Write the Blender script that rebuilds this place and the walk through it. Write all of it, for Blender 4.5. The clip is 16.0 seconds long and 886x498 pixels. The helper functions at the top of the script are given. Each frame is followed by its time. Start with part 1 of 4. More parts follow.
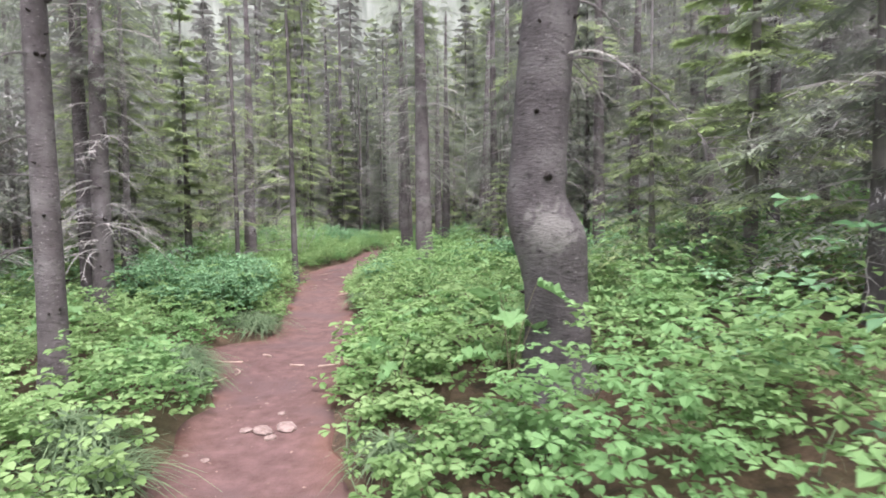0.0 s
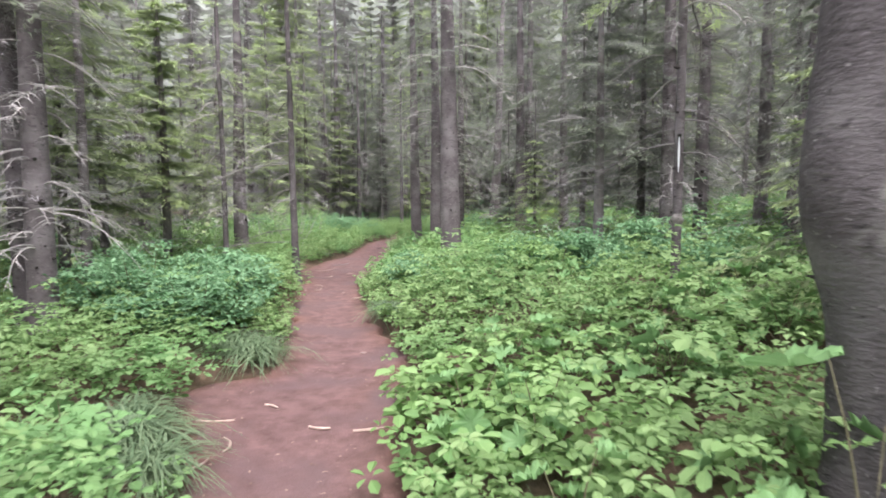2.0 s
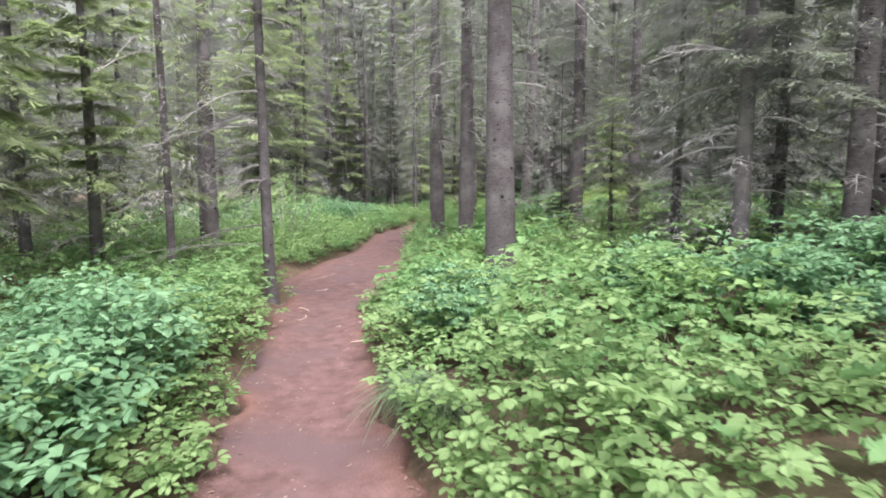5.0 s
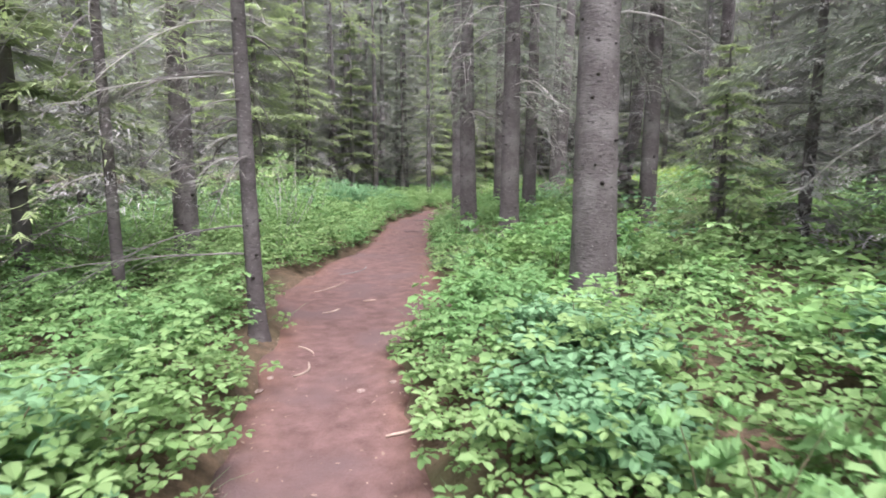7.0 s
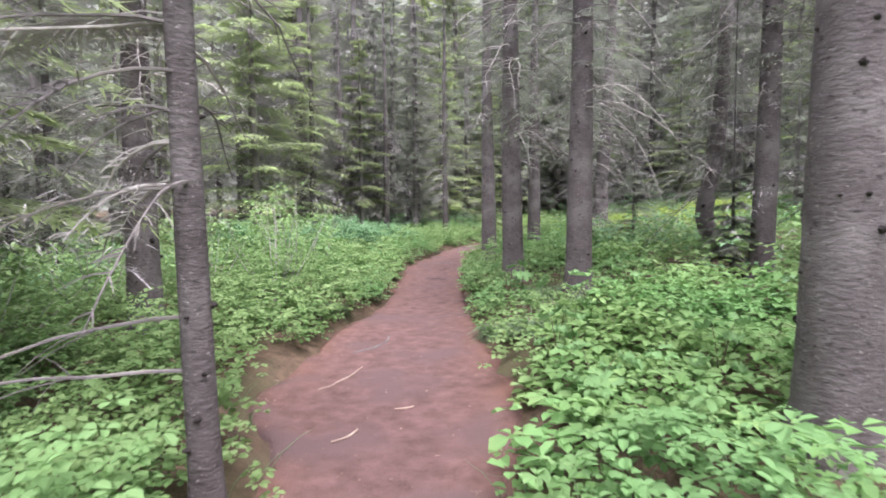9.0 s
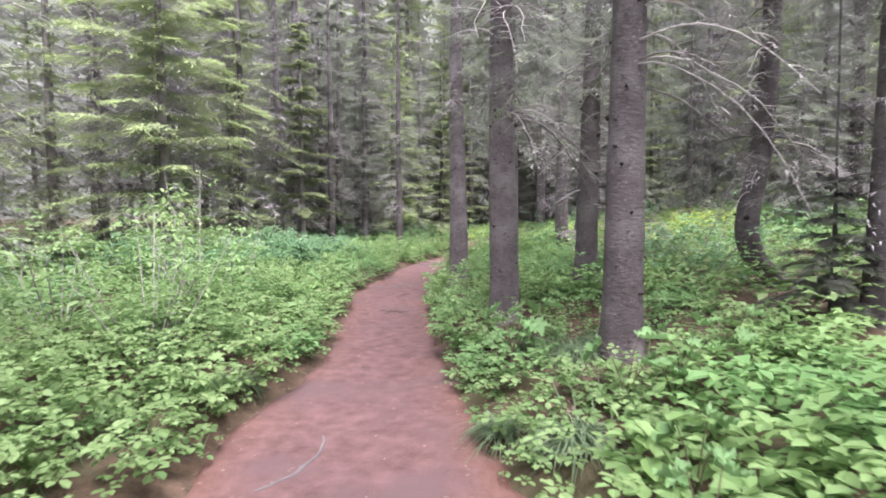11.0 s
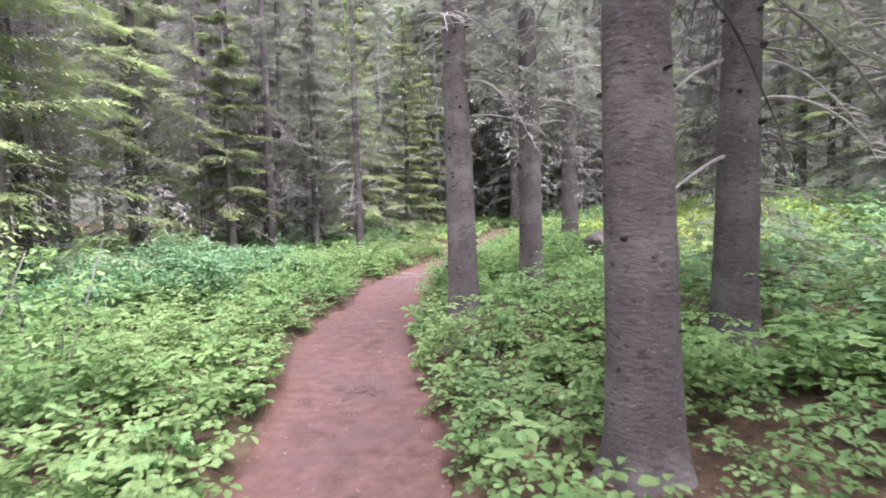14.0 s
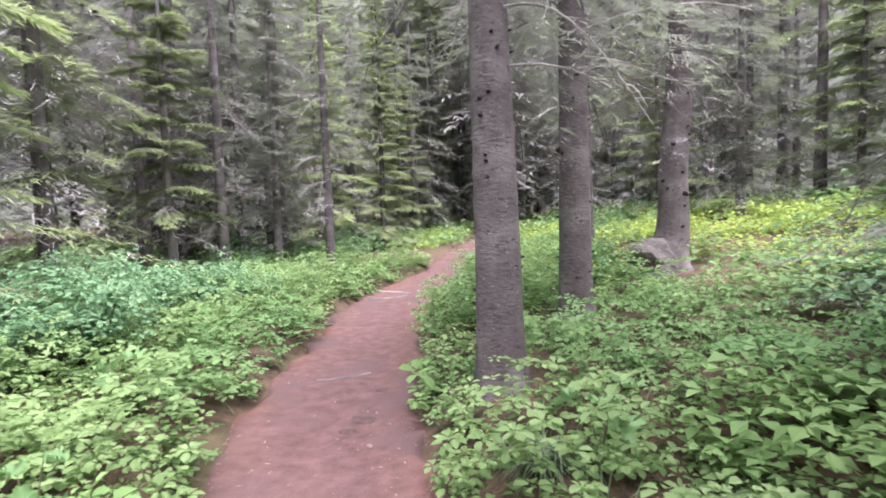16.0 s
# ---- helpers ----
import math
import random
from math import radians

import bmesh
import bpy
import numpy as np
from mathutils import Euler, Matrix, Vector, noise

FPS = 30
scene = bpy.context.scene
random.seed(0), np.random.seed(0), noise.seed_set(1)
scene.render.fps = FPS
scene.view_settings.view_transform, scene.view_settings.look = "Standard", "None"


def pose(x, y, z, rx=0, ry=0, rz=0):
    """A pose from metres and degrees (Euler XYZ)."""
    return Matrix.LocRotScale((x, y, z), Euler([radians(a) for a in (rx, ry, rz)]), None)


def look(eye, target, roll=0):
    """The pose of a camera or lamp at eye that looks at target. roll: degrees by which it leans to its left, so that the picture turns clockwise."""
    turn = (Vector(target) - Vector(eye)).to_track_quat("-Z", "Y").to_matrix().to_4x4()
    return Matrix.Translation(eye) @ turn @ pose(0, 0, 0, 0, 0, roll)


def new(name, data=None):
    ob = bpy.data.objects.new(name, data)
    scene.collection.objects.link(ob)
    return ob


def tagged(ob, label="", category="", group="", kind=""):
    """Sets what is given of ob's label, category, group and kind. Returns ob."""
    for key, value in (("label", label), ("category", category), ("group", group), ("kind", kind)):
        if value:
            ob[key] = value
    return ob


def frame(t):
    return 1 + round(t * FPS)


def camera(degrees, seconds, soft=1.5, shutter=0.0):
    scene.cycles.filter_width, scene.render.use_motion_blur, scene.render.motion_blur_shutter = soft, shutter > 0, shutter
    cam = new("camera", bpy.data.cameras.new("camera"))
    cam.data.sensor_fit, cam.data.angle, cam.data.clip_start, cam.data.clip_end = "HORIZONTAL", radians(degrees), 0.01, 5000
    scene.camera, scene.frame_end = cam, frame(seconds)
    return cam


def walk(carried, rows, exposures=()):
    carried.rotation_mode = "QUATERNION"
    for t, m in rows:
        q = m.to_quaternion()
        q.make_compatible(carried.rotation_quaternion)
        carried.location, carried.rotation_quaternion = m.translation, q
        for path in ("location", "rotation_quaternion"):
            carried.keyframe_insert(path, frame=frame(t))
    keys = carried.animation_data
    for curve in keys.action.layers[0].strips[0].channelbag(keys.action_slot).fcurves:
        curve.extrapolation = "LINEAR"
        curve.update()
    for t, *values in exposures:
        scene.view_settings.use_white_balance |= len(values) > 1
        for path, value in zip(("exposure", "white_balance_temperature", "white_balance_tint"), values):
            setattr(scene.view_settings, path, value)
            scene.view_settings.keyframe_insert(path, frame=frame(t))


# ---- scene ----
# camera and walk
cam = camera(76.98, 16.0, soft=1.8, shutter=0.3)
walk(cam, [
    (0, pose(0.000, 0.000, 1.543, 86.42, 0.64, -0.01)),
    (0.5, pose(-0.221, 0.492, 1.533, 84.78, 0.08, 0.64)),
    (1, pose(-0.411, 1.042, 1.529, 84.31, 0.70, 0.54)),
    (1.5, pose(-0.617, 1.523, 1.558, 84.70, 0.68, 0.32)),
    (2, pose(-0.764, 2.076, 1.498, 85.25, 0.41, -1.04)),
    (2.5, pose(-0.844, 2.682, 1.476, 85.62, -0.33, -3.44)),
    (3, pose(-0.814, 3.225, 1.432, 85.78, -1.03, -5.32)),
    (3.5, pose(-0.805, 3.828, 1.419, 84.77, -0.89, -5.04)),
    (4, pose(-0.912, 4.411, 1.464, 84.49, -0.24, -3.01)),
    (4.5, pose(-1.045, 4.999, 1.493, 84.12, 0.37, -0.44)),
    (7, pose(-1.732, 7.886, 1.502, 81.59, 0.16, 0.14)),
    (7.5, pose(-1.834, 8.451, 1.511, 82.19, 0.33, 0.39)),
    (8, pose(-1.971, 9.041, 1.487, 83.08, 0.32, 0.86)),
    (8.5, pose(-2.149, 9.574, 1.504, 84.15, 0.41, 0.90)),
    (9, pose(-2.259, 10.167, 1.500, 85.09, 0.56, 0.54)),
    (9.5, pose(-2.360, 10.725, 1.506, 85.62, 0.48, -1.13)),
    (10, pose(-2.390, 11.357, 1.494, 86.06, 0.35, -3.04)),
    (12.5, pose(-2.508, 14.665, 1.509, 85.80, 0.71, -6.89)),
    (13, pose(-2.481, 15.301, 1.493, 85.73, 1.04, -8.47)),
    (13.5, pose(-2.481, 15.941, 1.482, 85.53, 1.35, -8.67)),
    (14, pose(-2.499, 16.531, 1.475, 85.63, 1.65, -9.02)),
    (14.5, pose(-2.502, 17.120, 1.468, 86.42, 1.79, -9.52)),
    (15, pose(-2.559, 17.679, 1.472, 87.46, 1.76, -10.06)),
    (15.5, pose(-2.542, 18.261, 1.485, 87.37, 2.07, -10.84)),
    (16, pose(-2.524, 18.786, 1.473, 85.94, 1.94, -12.22)),
], exposures=((0, 1.9, 6300, 17), (4.5, 1.98, 6300, 16), (7, 1.98, 6250, 15), (10, 2.1, 6220, 23), (13, 2.3, 6200, 25), (16, 2.3, 6220, 25)))

# ---- light ----
world = bpy.data.worlds.new("overcast_sky")
scene.world = world
world.use_nodes = True
wn = world.node_tree
sky = wn.nodes.new("ShaderNodeTexSky")
sky.sky_type, sky.sun_disc = "NISHITA", False
sky.sun_elevation, sky.sun_rotation = radians(70), radians(158)
sky.air_density, sky.dust_density, sky.ozone_density = 1.0, 3.0, 1.0
soft_sky = wn.nodes.new("ShaderNodeHueSaturation")
soft_sky.inputs["Saturation"].default_value = 0.25
wn.links.new(sky.outputs[0], soft_sky.inputs["Color"])
wn.links.new(soft_sky.outputs[0], wn.nodes["Background"].inputs["Color"])
wn.nodes["Background"].inputs["Strength"].default_value = 0.15
sun = new("sun", bpy.data.lights.new("sun", "SUN"))
sun.data.energy, sun.data.angle, sun.data.color = 1.4, radians(50), (1.0, 0.97, 0.94)
sun.matrix_world = look((0, 0, 30), (-4, 10, 0))

# ---- materials ----


def mat(name, dark, light, scale=6.0, rough=0.8, bump=0.0, bump_scale=60.0, island=0.0, through_light=0.0, stretch=(1, 1, 1), third=None, third_scale=1.2, random_object=0.0, tips=None):
    """A procedural surface: two tones by noise, a third in patches, fine relief, variation per leaf and per thing."""
    m = bpy.data.materials.new(name)
    m.use_nodes = True
    t = m.node_tree
    n, ln = t.nodes, t.links
    p = n["Principled BSDF"]
    co = n.new("ShaderNodeTexCoord")
    mp = n.new("ShaderNodeMapping")
    mp.inputs["Scale"].default_value = stretch
    ln.new(co.outputs["Object"], mp.inputs["Vector"])
    nz = n.new("ShaderNodeTexNoise")
    nz.inputs["Scale"].default_value, nz.inputs["Detail"].default_value, nz.inputs["Roughness"].default_value = scale, 6, 0.65
    ln.new(mp.outputs[0], nz.inputs["Vector"])
    ramp = n.new("ShaderNodeMapRange")
    ramp.inputs["From Min"].default_value, ramp.inputs["From Max"].default_value = 0.3, 0.7
    ln.new(nz.outputs["Fac"], ramp.inputs["Value"])
    mix = n.new("ShaderNodeMix")
    mix.data_type = "RGBA"
    mix.inputs[6].default_value, mix.inputs[7].default_value = (*dark, 1), (*light, 1)
    fac = ramp.outputs[0]
    if island:
        geo = n.new("ShaderNodeNewGeometry")
        blend = n.new("ShaderNodeMix")
        blend.inputs[0].default_value = island
        ln.new(fac, blend.inputs[2])
        ln.new(geo.outputs["Random Per Island"], blend.inputs[3])
        fac = blend.outputs[0]
    ln.new(fac, mix.inputs[0])
    colour = mix.outputs[2]
    if tips:
        at = n.new("ShaderNodeAttribute")
        at.attribute_name = "young"
        tm = n.new("ShaderNodeMix")
        tm.data_type = "RGBA"
        tm.inputs[7].default_value = (*tips, 1)
        ln.new(at.outputs["Fac"], tm.inputs[0])
        ln.new(colour, tm.inputs[6])
        colour = tm.outputs[2]
    if third:
        nz2 = n.new("ShaderNodeTexNoise")
        nz2.inputs["Scale"].default_value, nz2.inputs["Detail"].default_value = third_scale, 4
        ln.new(co.outputs["Object"], nz2.inputs["Vector"])
        r2 = n.new("ShaderNodeMapRange")
        r2.inputs["From Min"].default_value, r2.inputs["From Max"].default_value = 0.5, 0.66
        ln.new(nz2.outputs["Fac"], r2.inputs["Value"])
        m2 = n.new("ShaderNodeMix")
        m2.data_type = "RGBA"
        m2.inputs[7].default_value = (*third, 1)
        ln.new(r2.outputs[0], m2.inputs[0])
        ln.new(colour, m2.inputs[6])
        colour = m2.outputs[2]
    if random_object:
        oi = n.new("ShaderNodeObjectInfo")
        vr = n.new("ShaderNodeMapRange")
        vr.inputs["To Min"].default_value, vr.inputs["To Max"].default_value = 1 - random_object, 1 + random_object
        ln.new(oi.outputs["Random"], vr.inputs["Value"])
        hs = n.new("ShaderNodeHueSaturation")
        ln.new(vr.outputs[0], hs.inputs["Value"])
        ln.new(colour, hs.inputs["Color"])
        colour = hs.outputs[0]
    ln.new(colour, p.inputs["Base Color"])
    p.inputs["Roughness"].default_value = rough
    p.inputs["Specular IOR Level"].default_value = 0.3
    if bump:
        nb = n.new("ShaderNodeTexNoise")
        nb.inputs["Scale"].default_value, nb.inputs["Detail"].default_value = bump_scale, 5
        ln.new(mp.outputs[0], nb.inputs["Vector"])
        bp = n.new("ShaderNodeBump")
        bp.inputs["Strength"].default_value, bp.inputs["Distance"].default_value = bump, 0.02
        ln.new(nb.outputs["Fac"], bp.inputs["Height"])
        ln.new(bp.outputs[0], p.inputs["Normal"])
    if through_light:
        tr = n.new("ShaderNodeBsdfTranslucent")
        ln.new(colour, tr.inputs["Color"])
        sh = n.new("ShaderNodeMixShader")
        sh.inputs[0].default_value = through_light
        ln.new(p.outputs[0], sh.inputs[1])
        ln.new(tr.outputs[0], sh.inputs[2])
        ln.new(sh.outputs[0], n["Material Output"].inputs["Surface"])
    return m


def bark(name, dark, mid, pale, worn=None):
    """Scaly conifer bark: short dark flecks across the grain, paler scales, rough relief."""
    m = mat(name, dark, mid, 5, 0.92, third=pale, third_scale=2.2, random_object=0.22, tips=worn)
    t = m.node_tree
    n, ln = t.nodes, t.links
    p = n["Principled BSDF"]
    co = n.new("ShaderNodeTexCoord")
    mp = n.new("ShaderNodeMapping")
    mp.inputs["Scale"].default_value = (1, 1, 2.2)
    ln.new(co.outputs["Object"], mp.inputs["Vector"])

    def fleck(scale, lo, hi):
        z = n.new("ShaderNodeTexNoise")
        z.inputs["Scale"].default_value, z.inputs["Detail"].default_value, z.inputs["Roughness"].default_value = scale, 5, 0.6
        ln.new(mp.outputs[0], z.inputs["Vector"])
        r = n.new("ShaderNodeMapRange")
        r.inputs["From Min"].default_value, r.inputs["From Max"].default_value = lo, hi
        ln.new(z.outputs["Fac"], r.inputs["Value"])
        return r.outputs[0]

    colour = p.inputs["Base Color"].links[0].from_socket
    scales = fleck(22, 0.3, 0.7)
    for fac, tone in ((fleck(16, 0.57, 0.7), tuple(0.62 * a for a in dark)), (fleck(30, 0.61, 0.71), tuple(1.4 * a for a in pale))):
        mx = n.new("ShaderNodeMix")
        mx.data_type = "RGBA"
        mx.inputs[7].default_value = (*tone, 1)
        ln.new(fac, mx.inputs[0])
        ln.new(colour, mx.inputs[6])
        colour = mx.outputs[2]
    ln.new(colour, p.inputs["Base Color"])
    bp = n.new("ShaderNodeBump")
    bp.inputs["Strength"].default_value, bp.inputs["Distance"].default_value = 0.5, 0.014
    ln.new(scales, bp.inputs["Height"])
    ln.new(bp.outputs[0], p.inputs["Normal"])
    return m


M_TRAIL = mat("red_brown_trail_dirt", (0.08, 0.045, 0.042), (0.175, 0.102, 0.095), 7, 0.95, 0.7, 60, third=(0.115, 0.073, 0.072), third_scale=1.3, tips=(0.2, 0.1, 0.07))
M_SOIL = mat("forest_litter", (0.05, 0.038, 0.026), (0.16, 0.105, 0.07), 9, 0.95, 0.8, 40, third=(0.095, 0.085, 0.045), third_scale=0.8)
M_BARK = bark("grey_brown_bark", (0.084, 0.07, 0.071), (0.16, 0.138, 0.14), (0.21, 0.188, 0.188))
M_BARK_SCARRED = bark("scarred_grey_bark", (0.066, 0.056, 0.058), (0.13, 0.114, 0.116), (0.172, 0.155, 0.155), (0.34, 0.32, 0.3))
M_SCAR = bark("pale_scar_bark", (0.11, 0.098, 0.092), (0.2, 0.18, 0.17), (0.28, 0.26, 0.245))
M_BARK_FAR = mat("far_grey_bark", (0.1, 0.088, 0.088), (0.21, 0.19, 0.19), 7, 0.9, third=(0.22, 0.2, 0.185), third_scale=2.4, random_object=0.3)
M_KNOT = mat("dark_branch_scars", (0.02, 0.016, 0.015), (0.06, 0.05, 0.047), 30, 0.9, 0.5, 60)
M_DEAD = mat("bleached_dead_wood", (0.22, 0.2, 0.19), (0.5, 0.47, 0.45), 9, 0.9, 0.3, 60, random_object=0.35)
# Both needle tones are raised to hold sky glare and haze; the grey also lichen.
M_NEEDLE = mat("spruce_needles", (0.17, 0.18, 0.155), (0.29, 0.305, 0.27), 1.2, 0.6, island=0.35, through_light=0.45, random_object=0.3, tips=(0.33, 0.4, 0.24))
M_NEEDLE_GREY = mat("lichen_and_haze_grey_needles", (0.22, 0.212, 0.208), (0.39, 0.377, 0.372), 1.2, 0.7, island=0.5, through_light=0.3, random_object=0.3, tips=(0.31, 0.34, 0.27))
M_TWIG = mat("grey_bare_twigs", (0.28, 0.26, 0.265), (0.48, 0.455, 0.46), 1.5, 0.9, island=0.6, random_object=0.25)
# Clearing herbs: the light from the open canopy is put into this lighter yellow-green.
M_HERB_YELLOW_LIT = mat("clearing_lit_yellow_leaves", (0.16, 0.27, 0.05), (0.34, 0.45, 0.11), 1.1, 0.65, island=0.4, through_light=0.4, tips=(0.47, 0.57, 0.16))
M_FIR = mat("fir_needles", (0.21, 0.245, 0.145), (0.35, 0.41, 0.23), 1.2, 0.65, island=0.35, through_light=0.45, random_object=0.2, tips=(0.5, 0.62, 0.28))
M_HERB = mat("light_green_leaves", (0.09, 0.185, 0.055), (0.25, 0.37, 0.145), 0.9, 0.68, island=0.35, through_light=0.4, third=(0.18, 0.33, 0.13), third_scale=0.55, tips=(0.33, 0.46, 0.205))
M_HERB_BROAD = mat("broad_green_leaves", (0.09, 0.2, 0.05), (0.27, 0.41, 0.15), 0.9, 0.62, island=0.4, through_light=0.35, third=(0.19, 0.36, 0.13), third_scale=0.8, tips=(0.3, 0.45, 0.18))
M_SHRUB = mat("blue_green_shrub_leaves", (0.085, 0.195, 0.09), (0.215, 0.365, 0.195), 1.6, 0.7, island=0.35, through_light=0.35, tips=(0.27, 0.44, 0.24))
M_ALDER = mat("pale_shrub_leaves", (0.12, 0.24, 0.07), (0.3, 0.44, 0.18), 2.0, 0.3, island=0.6, through_light=0.35, tips=(0.31, 0.43, 0.19))
M_BIGLEAF = mat("large_lobed_leaves", (0.15, 0.3, 0.11), (0.27, 0.43, 0.19), 5, 0.5, 0.3, 30, island=0.5, through_light=0.35)
M_GRASS = mat("grass_blades", (0.09, 0.15, 0.075), (0.21, 0.28, 0.155), 2, 0.6, island=0.7, through_light=0.25)
M_STEM = mat("green_brown_stems", (0.09, 0.085, 0.045), (0.2, 0.17, 0.11), 20, 0.8)
M_STONE = mat("pale_stone", (0.15, 0.1, 0.09), (0.35, 0.265, 0.24), 22, 0.9, 0.7, 45)
M_WOODBIT = mat("pale_weathered_wood", (0.25, 0.17, 0.14), (0.5, 0.39, 0.33), 14, 0.9, 0.3, 50, random_object=0.3)
# Pale grey-green woods, with the haze of distance mixed into the colour.
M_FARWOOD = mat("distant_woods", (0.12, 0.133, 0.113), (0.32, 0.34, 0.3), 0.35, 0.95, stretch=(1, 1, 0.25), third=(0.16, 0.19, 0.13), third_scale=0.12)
M_ROCK = mat("dark_trail_stone", (0.055, 0.035, 0.033), (0.13, 0.08, 0.074), 14, 0.9, 0.6, 50)
M_CHIP = mat("wood_chips", (0.1, 0.058, 0.042), (0.31, 0.22, 0.18), 14, 0.9, island=0.8)
M_PAINT = mat("white_bare_wood", (0.6, 0.6, 0.62), (0.8, 0.8, 0.8), 30, 0.7)

# ---- terrain ----
TRAIL_LEFT = ((-8, -0.6), (0, -0.95), (2.9, -1.71), (3.65, -1.89), (4.7, -2.0), (5.6, -2.3), (6.3, -2.75), (6.7, -2.7), (6.95, -2.2), (8.5, -2.45), (10.4, -2.85), (12, -3.15), (13.2, -3.25), (14.2, -3.75), (15.5, -3.63),
              (16.5, -3.6), (18.2, -3.2), (20.3, -3.22), (23, -3.2), (25.5, -2.66), (27.5, -2.3), (29.9, -1.26), (32, -0.2), (38.4, 2.0), (43, 4.0), (46, 7.0), (50, 14), (60, 40))
TRAIL_RIGHT = ((-8, 0.9), (0, 0.45), (2.9, -0.5), (4, -0.82), (5.2, -1.0), (5.9, -1.02), (7.2, -1.03), (8.2, -1.25), (9.2, -1.6), (12.2, -2.12), (13.2, -1.9), (14.1, -1.75), (15.2, -1.83), (18.5, -2.05), (21, -1.98), (22.5, -1.95),
               (24.4, -1.6), (25.6, -1.4), (26.8, -1.0), (29, 0.0), (32, 1.4), (38.4, 3.6), (43, 5.6), (46, 9.0), (50, 17), (60, 44))


def left_of(y):
    return np.interp(y, *zip(*TRAIL_LEFT))


def right_of(y):
    return np.interp(y, *zip(*TRAIL_RIGHT))


def smooth(a):
    a = np.clip(a, 0, 1)
    return a * a * (3 - 2 * a)


def ripple(x, y, s, k=0.0):
    return np.sin(x * s + 1.3 * np.sin(y * s * 0.7 + k)) * np.cos(y * s * 0.9 + 0.8 * np.sin(x * s * 0.6 + 2 * k))


def off_trail(x, y):
    """How far outside the trail's edges."""
    return np.maximum(np.maximum(left_of(y) - x, x - right_of(y)), 0)


def height(x, y):
    x, y = np.asarray(x, float), np.asarray(y, float)
    l, r = left_of(y), right_of(y)
    dl, dr = np.maximum(l - x, 0), np.maximum(x - r, 0)
    z = 0.12 * smooth(dl / 0.35) - 0.1 * smooth((dl - 2) / 6) + 0.22 * smooth(dr / 0.5) + 0.28 * smooth((dr - 0.3) / 2.6)
    z = z + 3.2 * smooth((dr - 5) / 18) * (1 - 0.97 * smooth((y - 15) / 10)) + 0.58 * smooth((dr - 1.5) / 6) * smooth((y - 20) / 8)
    z = z + (0.05 * ripple(x, y, 1.1) + 0.03 * ripple(x, y, 2.7, 1.0)) * smooth((dl + dr) / 1.5)
    side = (x - (l + r) / 2) / np.maximum((r - l) / 2, 0.1)
    dip = np.clip(1 - side * side, 0, 1)
    return z - 0.035 * dip + 0.004 * ripple(x, y, 3.1, 2.0) + 0.5 * smooth((y - 34) / 30)


def raw(name, verts, quads=None, tris=None, material=None, smooth_faces=False):
    me = bpy.data.meshes.new(name)
    verts = np.asarray(verts, np.float32)
    quads = np.zeros((0, 4), np.int32) if quads is None else np.asarray(quads, np.int32)
    tris = np.zeros((0, 3), np.int32) if tris is None else np.asarray(tris, np.int32)
    me.vertices.add(len(verts))
    me.vertices.foreach_set("co", verts.ravel())
    me.loops.add(quads.size + tris.size)
    me.loops.foreach_set("vertex_index", np.concatenate([quads.ravel(), tris.ravel()]).astype(np.int32))
    me.polygons.add(len(quads) + len(tris))
    starts = np.concatenate([np.arange(len(quads)) * 4, quads.size + np.arange(len(tris)) * 3]).astype(np.int32)
    me.polygons.foreach_set("loop_start", starts)
    me.polygons.foreach_set("use_smooth", np.full(len(starts), smooth_faces))
    me.update(calc_edges=True)
    if material:
        me.materials.append(material)
    return me


def part(name, me, parent, label=""):
    ob = new(name, me)
    ob.parent = parent
    return tagged(ob, label)


def grid(xs, ys, zf):
    gx, gy = np.meshgrid(xs, ys)
    v = np.stack([gx.ravel(), gy.ravel(), zf(gx, gy).ravel()], 1)
    n = len(xs)
    i = (np.arange(len(ys) - 1)[:, None] * n + np.arange(n - 1)[None]).ravel()
    return v, np.stack([i, i + 1, i + n + 1, i + n], 1)


def under_trail(x, y):
    """The ground sheet, which dips below the trail's bed."""
    return height(x, y) - 0.12 * smooth((np.minimum(x - left_of(y), right_of(y) - x) + 0.03) / 0.12)


gx = np.concatenate([[-400, -150, -60, -30], np.arange(-14, 14, 0.22), [18, 30, 60, 150, 400]])
gy = np.concatenate([[-300, -100, -40, -15], np.arange(-8, 46, 0.22), [48, 52, 60, 80, 120, 250, 600]])
v, q = grid(gx, gy, under_trail)
tagged(new("ground", raw("ground", v, q, None, M_SOIL, True)), "dark forest floor of needles, soil and moss", "ground", kind="structure")

ty = np.arange(-8, 56, 0.1)
tu = np.linspace(-0.06, 1.06, 25)
uu, yy = np.meshgrid(tu, ty)
l, r = left_of(yy) + 0.07 * ripple(yy, yy * 0.3, 6.0), right_of(yy) + 0.07 * ripple(yy, yy * 0.4, 7.0, 1.5)
xx = l + (r - l) * uu
zz = height(xx, yy) + np.random.default_rng(5).normal(0, 0.0014, xx.shape)
zz = zz - 0.2 * smooth((np.abs(uu - 0.5) - 0.5) / 0.06)
n = len(tu)
i = (np.arange(len(ty) - 1)[:, None] * n + np.arange(n - 1)[None]).ravel()
trail_mesh = raw("trail", np.stack([xx.ravel(), yy.ravel(), zz.ravel()], 1), np.stack([i, i + 1, i + n + 1, i + n], 1), None, M_TRAIL, True)
at = trail_mesh.attributes.new("young", "FLOAT", "POINT")
at.data.foreach_set("value", (np.clip(np.abs(uu - 0.5) * 2, 0, 1) ** 3.5 * (0.28 + 0.22 * ripple(xx, yy, 3.3) + 0.25 * np.random.default_rng(6).random(xx.shape))).clip(0, 1).ravel().astype(np.float32))
